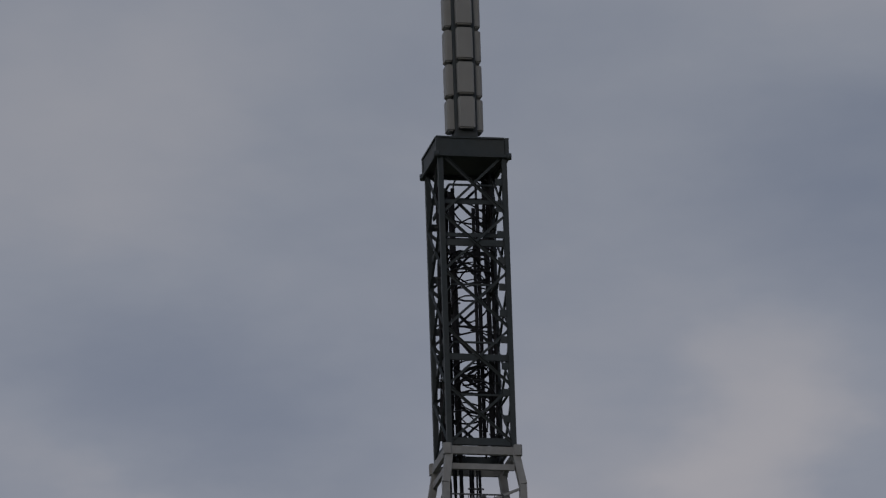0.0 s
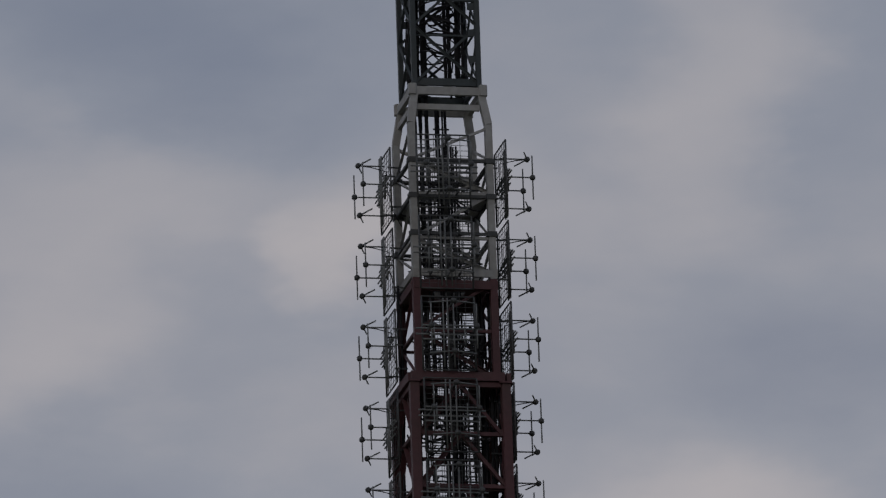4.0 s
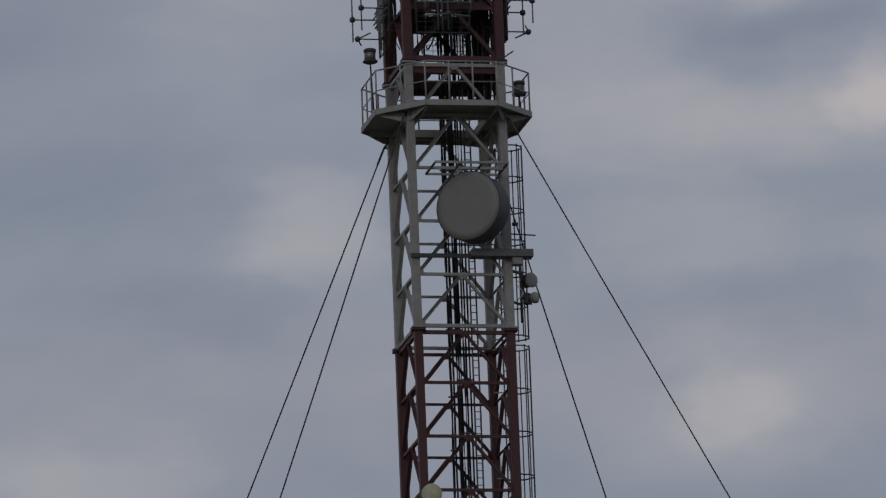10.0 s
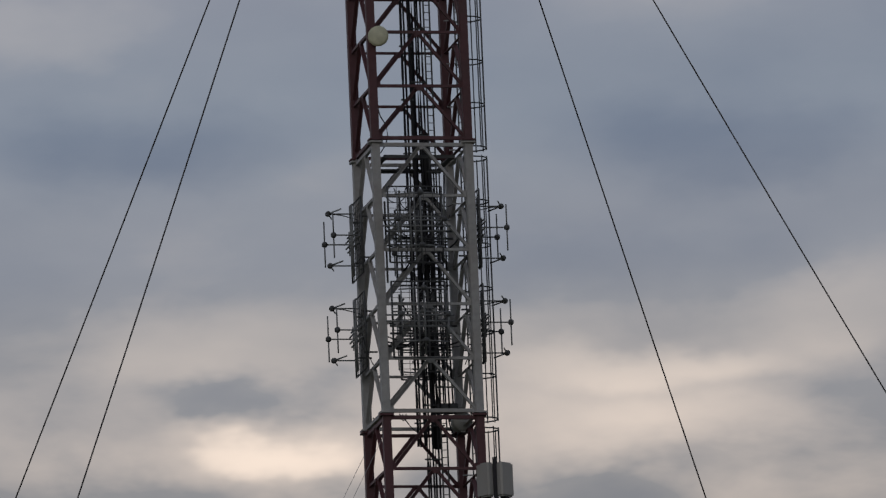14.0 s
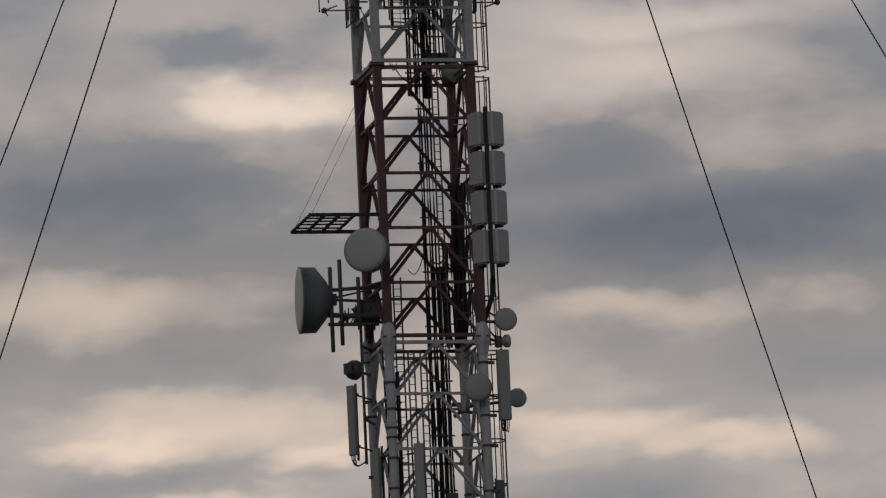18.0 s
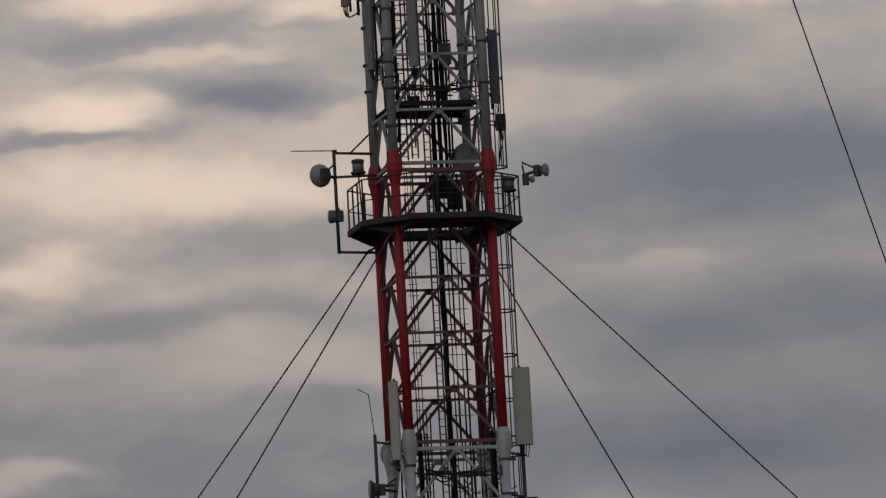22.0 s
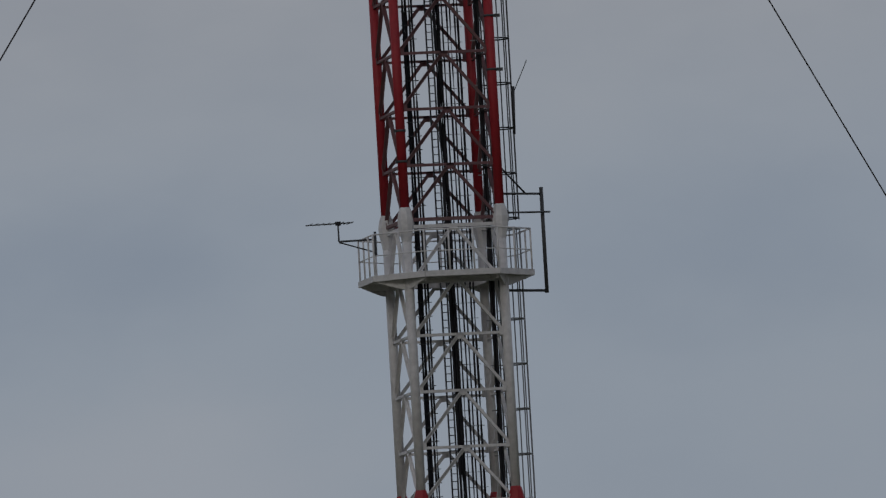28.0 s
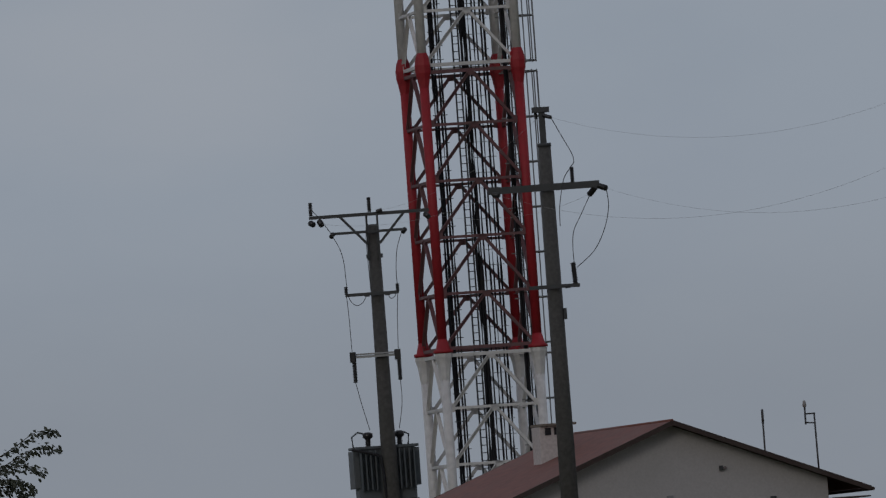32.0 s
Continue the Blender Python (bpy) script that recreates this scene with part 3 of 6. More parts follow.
# ---- platforms ----
def platform(z, paint, label):
    p = thing("mast_platform", on_mast(0, 0, z), label, "platform", "mast platforms")
    H, s = 2.11, 0.98
    ring = [(-s, -H), (s, -H), (H, -s), (H, s), (s, H), (-s, H), (-H, s), (-H, -s)]
    n = 8
    bm = bmesh.new()
    gap = 0.95
    inner_ring = [(-gap, -gap), (gap, -gap), (gap, gap), (-gap, gap)]
    # deck with a square well for cables and ladder
    for i in range(n):
        a, b = ring[i], ring[(i + 1) % n]
        ia, ib = inner_ring[((i + 1) // 2) % 4], inner_ring[((i + 2) // 2) % 4]
        pts = [a, b, ib, ia] if ia != ib else [a, b, ia]
        lo = [bm.verts.new((x, y, -0.03)) for x, y in pts]
        hi = [bm.verts.new((x, y, 0.0)) for x, y in pts]
        bm.faces.new(hi)
        bm.faces.new(lo[::-1])
        k = len(pts)
        for j in range(k):
            bm.faces.new((lo[j], lo[(j + 1) % k], hi[(j + 1) % k], hi[j]))
    part("deck", bm, paint, p)
    for i in range(n):
        a, b = Vector((*ring[i], 0)), Vector((*ring[(i + 1) % n], 0))
        piece("fascia", paint, p, bar, a + Vector((0, 0, -0.04)), b + Vector((0, 0, -0.04)), 0.05, 0.15)
        mids = 3 if i % 2 == 0 else 2
        for k in range(mids):
            q = a.lerp(b, k / mids) * 0.985
            piece("post", paint, p, tube, q, q + Vector((0, 0, 1.1)), 0.024, seg=6)
        for h in (0.55, 1.1):
            piece("rail", paint, p, tube, a * 0.985 + Vector((0, 0, h)), b * 0.985 + Vector((0, 0, h)), 0.022 if h > 1 else 0.015, seg=6)
        # bracket under each corner of the octagon
        inner_end = Vector((math.copysign(HALF + 0.05, a.x), math.copysign(HALF + 0.05, a.y), 0))
        bm = bmesh.new()
        d = (a * 0.97 - inner_end)
        side = Vector((-d.y, d.x, 0)).normalized() * 0.012
        tri = [inner_end + Vector((0, 0, -0.1)), a * 0.97 + Vector((0, 0, -0.1)), a * 0.97 + Vector((0, 0, -0.14)), inner_end + d * 0.25 + Vector((0, 0, -0.34)), inner_end + Vector((0, 0, -0.36))]
        f = [bm.verts.new(v + side) for v in tri]
        g = [bm.verts.new(v - side) for v in tri]
        bm.faces.new(f)
        bm.faces.new(g[::-1])
        for j in range(5):
            bm.faces.new((f[j], g[j], g[(j + 1) % 5], f[(j + 1) % 5]))
        part("bracket", bm, paint, p)
    for face in range(4):
        turn = pose(0, 0, 0, 0, 0, 90 * face)
        piece("joist", paint, p, bar, turn @ Vector((-1.9, -gap, -0.11)), turn @ Vector((1.9, -gap, -0.11)), 0.06, 0.2)
    return p


platform(82.22, GREY_WHITE, "white octagonal steel platform with a railing round the mast")
platform(45.56, material("brown_black_paint", (0.043, 0.033, 0.031), 0.7, dirt=(0.07, 0.054, 0.045)), "dark brown octagonal steel platform with a railing round the mast")
platform(23.66, WHITE, "white octagonal steel platform with a railing round the lower mast")


# ---- ladders and cables ----
def caged_ladder(z0, z1, metal=ZINC_DARK):
    s = thing("caged_ladder", on_mast(1.72, 0.25, z0), "galvanised ladder with a safety cage on the mast's side", "ladder", "caged ladders")
    h = z1 - z0
    for y in (-0.2, 0.2):
        piece("stile", ZINC_DARK, s, bar, (-0.33, y, 0), (-0.33, y, h), 0.03, 0.05)
    k = 0.15
    while k < h:
        piece("rung", ZINC, s, tube, (-0.33, -0.2, k), (-0.33, 0.2, k), 0.013, seg=5)
        k += 0.3
    hoops = [0.04 + i * (h - 0.08) / 6 for i in range(7)]
    arc = [(-0.33 + 0.0, -0.34), (-0.12, -0.36), (0.14, -0.33), (0.30, -0.18), (0.35, 0.0), (0.30, 0.18), (0.14, 0.33), (-0.12, 0.36), (-0.33, 0.34)]
    for z in hoops:
        piece("hoop", metal, s, wire, [(x, y, z) for x, y in arc], 0.02, 5)
        piece("standoff", ZINC, s, bar, (-0.62, 0.2, z), (-0.33, 0.2, z), 0.03, 0.03)
    for x, y in (arc[1], arc[2], arc[3], arc[4], arc[5], arc[6], arc[7]):
        piece("strap", ZINC if x > 0.34 else metal, s, bar, (x, y, 0), (x, y, h), 0.03, 0.014)
    return s


first = caged_ladder(Z0 + STEP + 0.1, Z0 + 2 * STEP - 0.1, ZINC)
for k in (0, 2):
    copy_thing(first, on_mast(1.72, 0.25, Z0 + STEP * k + 0.1))
first = caged_ladder(Z0 + STEP * 3 + 0.1, Z0 + 4 * STEP - 0.1)
for k in (4, 5, 6, 7, 8, 9):
    copy_thing(first, on_mast(1.72, 0.25, Z0 + STEP * k + 0.1))
caged_ladder(Z0 + STEP * 10 + 0.1, 81.6)


def inner_ladder(x, y, z0, z1, width):
    s = thing("climbing_ladder", on_mast(x, y, z0), "steel ladder with close rungs inside the mast", "ladder", "inner ladders")
    for q in (-width / 2, width / 2):
        piece("stile", ZINC_DARK, s, bar, (q, 0, 0), (q, 0, z1 - z0), 0.035, 0.05)
    bm = bmesh.new()
    tube(bm, (-width / 2, 0, 0), (width / 2, 0, 0), 0.012, seg=5)
    rung = part("rung", bm, ZINC_DARK, s)
    rung.location.z = 0.1
    k = 0.3
    while k < z1 - z0:
        more = new("rung", rung.data)
        more.parent, more.location = s, (0, 0, k)
        k += 0.2


for k in range(12):
    inner_ladder(0.03 if k < 7 else 0.66, 0.55, Z0 + STEP * k, Z0 + STEP * (k + 1) - 0.05, 0.16)


def cable_run(x, y, z0, z1, count, pitch, r, label, sway=0.0, seed=1, step=1.455, lip=0.04):
    rnd = random.Random(seed)
    s = thing("cable_bundle", on_mast(x, y, z0), label, "cables", "cable bundles")
    for i in range(count):
        n = max(4, int((z1 - z0) / 1.2))
        cx, cy = (i - (count - 1) / 2) * pitch, (i % 2) * pitch * 0.9
        pts = [(cx + rnd.uniform(-sway, sway), cy + rnd.uniform(-sway, sway), (z1 - z0) * j / n) for j in range(n + 1)]
        piece("cable", BLACK, s, wire, pts, r * rnd.choice((0.8, 1.0, 1.2)), 6)
    bm = bmesh.new()
    z = 0.6
    while z < z1 - z0:
        box(bm, (-count * pitch / 2 - lip, -0.03, z), (count * pitch / 2 + lip, 0.0, z + lip))
        z += step
    part("clamping", bm, ZINC_DARK, s, kind="stuff")


cable_run(0.36, 0.62, 47.0, 98.0, 5, 0.075, 0.035, "thick black feeder cables clamped up the middle of the mast", 0.006, 1)
cable_run(0.58, 0.58, 4.0, 40.0, 6, 0.105, 0.028, "black feeder cables spaced out on cross bars in the mast", 0.006, 48, 0.4, 0.012)
cable_run(0.6, 0.58, 40.0, 47.0, 4, 0.13, 0.022, "thin black cables spaced out on cross bars in the mast", 0.006, 54, 0.4, 0.02)
cable_run(0.56, 0.66, 47.0, 56.5, 6, 0.07, 0.036, "thick black feeder cables bundled inside the mast", 0.015, 53)
cable_run(0.22, 0.5, 4.0, 47.0, 2, 0.09, 0.042, "thick black feeder cables clamped inside the mast", 0.006, 3)
cable_run(-0.78, -0.75, 4.0, 40.0, 4, 0.085, 0.037, "black cables on a tray with close rungs beside a mast leg", 0.006, 4, 0.36, 0.02)
cable_run(-0.82, -0.75, 40.0, 47.0, 3, 0.08, 0.016, "thin black cables on a rung tray beside a mast leg", 0.004, 55, 0.3, 0.015)
cable_run(1.0, -0.9, 4.0, 40.0, 2, 0.075, 0.045, "pair of black cables beside a mast leg", 0.01, 5)
cable_run(0.1, 0.55, 76.0, 99.0, 4, 0.09, 0.035, "black feeder cables rising through the upper mast", 0.01, 6)


# ---- guys ----
def guy(corner, k, z, r, sag):
    """A stay from a mast corner to its ground anchor along the same diagonal."""
    cx, cy = corner
    a = Vector((cx * k, cy * k, z))
    b = Vector((cx, cy, 0)).normalized() * r
    foot = MAST @ b
    b.z = ground_height(foot.x, foot.y) + 0.4
    s = thing("guy_wire", on_mast(a.x, a.y, z), "dark steel guy rope from the mast to the ground", "guy wire", "guy wires")
    L = b - a
    pts = []
    for i in range(201):
        t = i / 200
        v = L * t
        v.z -= sag * t * (1 - t)
        pts.append(v)
    piece("rope", ROPE, s, wire, pts, 0.02, 8)
    piece("socket", ZINC_DARK, s, tube, (0, 0, 0), tuple(L.normalized() * 0.5), 0.03)
    back = Vector((cx * (HALF + 0.1), cy * (HALF + 0.1), z)) - a
    piece("lug", ZINC_DARK, s, bar, tuple(back + Vector((0, 0, 0.06))), (0, 0, 0), 0.02, 0.06)
    piece("link", ZINC_DARK, s, bar, tuple(back - Vector((0, 0, 0.06))), (0, 0, 0), 0.02, 0.05)


for corner, z1, r1, sag1, z2, r2, sag2 in (
    ((-1, -1), 82.04, 48.64, 3.67, 45.14, 46.3, 0.3),
    ((1, -1), 81.91, 48.44, 4.13, 45.19, 48.6, 2.0),
    ((1, 1), 82.15, 49.73, 5.25, 45.35, 47.7, 0.3),
    ((-1, 1), 81.84, 45.93, 2.29, 45.13, 44.0, 0.3),
):
    guy(corner, 1.42, z1, r1, sag1)
    guy(corner, 1.5, z2, r2, sag2)
    d = Vector((*corner, 0)).normalized() * ((r1 + r2) / 2 + 0.3)
    w = MAST @ d
    anchor = thing("guy_anchor", MAST @ pose(d.x, d.y, ground_height(w.x, w.y), 0, 0, 45), "concrete block that anchors guy ropes in the ground", "anchor", "guy anchors")
    piece("block", CONCRETE, anchor, box, (-1.4, -1.4, -0.3), (1.4, 1.4, 0.7), bevel=0.08)


# ---- dipole panels ----
def dipole_panel(z, face):
    """A grid reflector with a square of four dipoles on booms."""
    m = on_mast(0, 0, z) @ pose(0, 0, 0, 0, 0, 90 * face) @ pose(-0.3 if face == 0 else -0.5, -1.49, 0)
    s = thing("dipole_antenna", m, "grey dipole antenna panel with a grid reflector on the mast", "antenna", "dipole antennas")
    w, h = 0.72, 1.02
    for x in (-w, w):
        piece("frame_bar", ZINC_DARK, s, tube, (x, 0, -h), (x, 0, h), 0.028, seg=6)
    for z1 in (-h, h):
        piece("frame_bar", ZINC_DARK, s, tube, (-w, 0, z1), (w, 0, z1), 0.022, seg=6)
    bm = bmesh.new()
    for i in range(1, 14):
        zz = -h + 2 * h * i / 14
        tube(bm, (-w, 0, zz), (w, 0, zz), 0.008, seg=4, caps=False)
    for i in range(1, 6):
        x = -w + 2 * w * i / 6
        tube(bm, (x, 0, -h), (x, 0, h), 0.008, seg=4, caps=False)
    part("grid", bm, ZINC_DARK, s, kind="stuff")
    for x, zz, upright in ((0, 0.70, False), (0, -0.70, False), (-0.62, 0, True), (0.62, 0, True)):
        tip = Vector((x, -0.74, zz))
        boom = piece("boom", ALUMINIUM, s, tube, (x, 0, zz), tip, 0.02, seg=6)
        # upright dipoles are straight; level ones are swept back towards the grid
        for side in (-1, 1):
            d = Vector((0, 0, 0.62 * side)) if upright else Vector((0.64 * side, 0.22, 0))
            piece("dipole_arm", ALUMINIUM, s, tube, tip, tip + d, 0.02, seg=6)
        d = Vector((0, 0, 1)) if upright else Vector((1, 0, 0))
        bm = bmesh.new()
        lathe(bm, aim(tip - d * 0.07, tip + d), [(0.045, 0.0), (0.075, 0.03), (0.075, 0.11), (0.045, 0.14)], 10)
        part("feed_box", bm, ZINC_DARK, boom)
    for x in (-0.16, -0.04, 0.12):
        piece("feed_tube", ALUMINIUM, s, tube, (x, -0.12, -0.98), (x, -0.12, 0.95), 0.024, seg=6)
    for zz, w in ((-0.2, 0.72), (-0.06, 0.92), (0.1, 0.92), (0.19, 0.72)):
        piece("feed_tube", ALUMINIUM, s, tube, (-w, -0.1, zz), (w, -0.1, zz), 0.024, seg=6)
    for x in (-0.42, 0.42):
        piece("feed_stub", ALUMINIUM, s, tube, (x, -0.11, -0.35), (x, -0.11, 0.3), 0.018, seg=6)
    for zz in (-0.55, 0.55):
        for x in (-0.4, 0.4):
            piece("mount", ZINC_DARK, s, bar, (x, 0.0, zz), (x, 0.36, zz), 0.04, 0.04)
    piece("feeder", BLACK, s, wire, [(0, -0.74, 0.7), (0.02, -0.4, 0.66), (0.02, 0.03, 0.55), (0.0, 0.05, 0.0), (0.03, 0.2, -0.6), (0.05, 0.4, -1.0)], 0.014)
    return s


proto = {}
for z in [96.64 - 2.272 * i for i in range(6)] + [66.6, 64.05]:
    for face in range(4):
        m = on_mast(0, 0, z) @ pose(0, 0, 0, 0, 0, 90 * face) @ pose(-0.3 if face == 0 else -0.5, -1.49, 0)
        if 0 in proto:
            copy_thing(proto[0], m)
        else:
            proto[0] = dipole_panel(z, face)


# ---- clutter inside the upper mast ----
def inner_deck(z, half, paint, label, hole=0.45, edge=0.16):
    s = thing("rest_deck", on_mast(0, 0, z), label, "deck", "rest decks")
    for lo, hi in (((-half, -half), (half, -hole)), ((-half, hole), (half, half)), ((-half, -hole), (-hole, hole)), ((hole, -hole), (half, hole))):
        piece("plate", paint, s, box, (*lo, -0.02), (*hi, 0.02))
    for y in (-half, half):
        piece("edge_beam", paint, s, bar, (-half, y, -0.02 - edge / 2), (half, y, -0.02 - edge / 2), 0.06, edge)


for z, half, paint in ((90.9, 1.15, DARK_RED), (88.0, 1.15, DARK_RED), (85.2, 1.15, DARK_RED), (83.4, 1.2, DARK_RED), (93.6, 1.0, DARK_RED)):
    inner_deck(z, half, paint, "steel rest deck inside the mast")
inner_deck(96.1, 1.0, GREY_WHITE, "narrow white steel rest deck inside the upper mast", 0.78, 0.06)
inner_deck(48.66, 1.15, BLACK, "black steel rest deck with equipment inside the mast", 0.45, 0.09)
inner_deck(36.72, 1.15, BLACK, "black steel rest deck inside the white mast section", 0.45, 0.1)
inner_deck(68.57, 0.95, ZINC_DARK, "dark steel rest deck below the dipole tiers", 0.82, 0.05)
landing = thing("landing_plate", on_mast(0.72, 0.7, 62.0), "small dark steel landing plate inside the mast", "deck")
piece("plate", ZINC_DARK, landing, box, (-0.3, -0.3, 0.0), (0.5, 0.3, 0.06), bevel=0.03)
piece("case", ZINC_DARK, landing, box, (-0.2, -0.2, 0.06), (0.35, 0.2, 0.2), bevel=0.05)
piece("arm", ZINC_DARK, landing, bar, (-0.3, 0.35, -0.04), (0.62, 0.35, -0.04), 0.06, 0.06)


def feeder_harness(z, seed):
    """Power splitter of one antenna tier with feeders that loop out to its four panels."""
    rnd = random.Random(seed)
    s = thing("feeder_harness", on_mast(0.1, 0.2, z), "grey power splitter with looping black feeder cables", "cables", "feeder harnesses")
    piece("splitter", ZINC_DARK, s, tube, (0, 0, -0.75), (0, 0, 0.75), 0.055, seg=10)
    piece("splitter_arm", ZINC_DARK, s, tube, (-0.9, -0.25, 0.12), (0.9, -0.25, 0.12), 0.03, seg=8)
    piece("splitter_arm", ZINC_DARK, s, tube, (-0.9, -0.25, -0.08), (0.9, -0.25, -0.08), 0.03, seg=8)
    piece("splitter_arm", ZINC_DARK, s, tube, (0.25, -0.9, 0.02), (0.25, 0.8, 0.02), 0.03, seg=8)
    for k in range(9):
        a = rnd.uniform(0, 2 * math.pi)
        end = Vector((1.25 * math.cos(a), 1.25 * math.sin(a), rnd.uniform(-0.8, 0.8)))
        pts = []
        bend = Vector((rnd.uniform(-0.5, 0.5), rnd.uniform(-0.5, 0.5), rnd.uniform(-0.7, -0.1)))
        for i in range(9):
            t = i / 8
            pts.append(tuple(end * t + bend * 4 * t * (1 - t) * 0.6))
        piece("feeder", BLACK, s, wire, pts, rnd.uniform(0.014, 0.026))
    for k in range(3):
        x, y = rnd.uniform(-0.9, 0.7), rnd.uniform(-0.8, 0.8)
        piece("hanger", ZINC_DARK, s, bar, (x, y, -1.1), (x, y, 1.1), 0.05, 0.03)


for i, z in enumerate([96.64 - 2.272 * i for i in range(6)] + [66.6, 64.05]):
    feeder_harness(z, 40 + i)


def cable_coils():
    s = thing("cable_coils", on_mast(0.05, 0.1, 99.3), "black antenna cables hanging in loose loops inside the mast", "cables")
    rnd = random.Random(7)
    for k in range(13):
        z = 0.7 + k * 0.55
        r = rnd.uniform(0.38, 0.6)
        cx, cy = rnd.uniform(-0.15, 0.15), rnd.uniform(-0.15, 0.15)
        n = 14
        span = rnd.uniform(0.55, 0.95) * 2 * math.pi
        a0 = rnd.uniform(0, 6.28)
        tilt = rnd.uniform(0.2, 0.75)
        pts = [(cx + r * math.cos(a0 + span * i / n), cy + r * 0.8 * math.sin(a0 + span * i / n), z + tilt * math.sin(span * i / n)) for i in range(n + 1)]
        piece("loop", BLACK, s, wire, pts, 0.022)
    for k in range(16):
        # wide loops that hang at two heights
        z = (1.1, 4.4)[k % 3 == 2] + rnd.uniform(0, 1.3)
        r, lean, turn0 = rnd.uniform(0.42, 0.66), rnd.uniform(-0.5, 0.5), rnd.uniform(0, 6.28)
        pts = [(0.05 + r * math.cos(turn0 + 0.5 * i), 0.1 + r * math.sin(turn0 + 0.5 * i), z + lean * math.cos(0.5 * i) + 0.02 * i) for i in range(13)]
        piece("loop", BLACK, s, wire, pts, rnd.uniform(0.018, 0.028))
    for x, y, r in ((0.1, -0.2, 0.05), (0.2, -0.15, 0.035), (-0.4, 0.3, 0.09), (0.35, 0.35, 0.03), (0.5, 0.1, 0.06)):
        piece("riser", BLACK, s, tube, (x, y, 0), (x, y, rnd.uniform(6.0, 7.8)), r, seg=8)


cable_coils()
cable_run(-0.45, 0.5, 90.0, 107.0, 3, 0.16, 0.05, "thick black feeder cables rising to the top antenna", 0.012, 8)
cable_run(-0.76, 0.1, 99.3, 107.4, 4, 0.05, 0.05, "thick black cables up the side of the top section", 0.05, 41)
cable_run(0.62, 0.25, 99.3, 107.4, 3, 0.08, 0.05, "thick black cables inside the top section", 0.03, 42)
cable_run(-1.2, 0.6, 83.0, 94.0, 2, 0.06, 0.04, "thick black feeder cables up the mast's side", 0.03, 44)
cable_run(1.16, -0.55, 82.6, 93.5, 4, 0.09, 0.045, "thick black feeder cables up the mast's side", 0.03, 45)
cable_run(1.14, 0.35, 82.6, 93.4, 4, 0.1, 0.05, "thick black feeder cables up the mast's side", 0.03, 43)
cable_run(0.95, 0.95, 82.6, 93.0, 3, 0.11, 0.05, "thick black feeder cables beside a red leg", 0.03, 52)
cable_run(1.0, 0.3, 36.0, 46.4, 2, 0.1, 0.026, "black cables beside a mast leg", 0.02, 46)
cable_run(1.05, -0.95, 36.0, 42.0, 2, 0.07, 0.03, "black cables beside a mast leg", 0.02, 47)
cable_run(0.5, 0.62, 61.0, 69.5, 4, 0.08, 0.035, "black feeder cables in the middle of the mast", 0.02, 50)
cable_run(1.16, 0.85, 54.5, 58.7, 4, 0.085, 0.045, "thick bundle of black cables behind the panel column", 0.02, 51)
loose = thing("loose_cable", on_mast(-1.1, -1.1, 68.6), "thin black cable hanging loosely off a mast leg", "cables")
piece("cable", BLACK, loose, wire, [(-0.02, 0, 1.3), (0.05, 0, 1.0), (0.2, 0, 0.75), (0.24, 0, 0.45), (0.15, 0, 0.2), (0.02, 0, 0.0)], 0.016, 6)
shelf = thing("equipment_box", on_mast(-1.45, 0.3, 54.95), "dark metal equipment box on an arm beside the large dish", "box")
piece("body", ZINC_DARK, shelf, box, (-0.36, -0.22, 0.05), (0.3, 0.22, 0.42), bevel=0.06)
piece("lid", ZINC_DARK, shelf, box, (-0.26, -0.18, 0.42), (0.36, 0.18, 0.52), bevel=0.04)
piece("arm", ZINC_DARK, shelf, bar, (-0.4, 0, 0.02), (0.4, 0, 0.02), 0.07, 0.07)
cable_run(0.72, -0.55, 83.0, 93.5, 3, 0.1, 0.035, "black feeder cables along the upper mast", 0.02, 9)
cable_run(-0.75, 0.3, 83.0, 93.5, 3, 0.1, 0.03, "black feeder cables along the upper mast", 0.02, 10)
cable_run(0.75, 0.45, 62.0, 68.5, 4, 0.12, 0.03, "black feeder cables below the dipole tiers", 0.03, 11)
cable_run(0.0, 0.3, 61.0, 76.0, 3, 0.09, 0.03, "black feeder cables in the middle of the mast", 0.012, 12)
inner_ladder(-0.82, -0.55, 47.2, 56.0, 0.2)
inner_ladder(-0.6, -0.9, 47.2, 54.0, 0.16)


# ---- dishes, panels and other antennas ----
def facing(x, y, z, turn):
    """A pose on the mast that looks towards the camera, turned by some degrees to the camera's right."""
    return on_mast(x, y, z, turn - 12)


def strut_to_mast(s, m, target, mat=ZINC_DARK, start=(0, 0, 0), w=0.06):
    """A support arm from a thing's own point to a point of the mast."""
    inv = m.inverted()
    return piece("support_arm", mat, s, tube, start, tuple(inv @ (MAST @ Vector(target))), w / 2, seg=8)


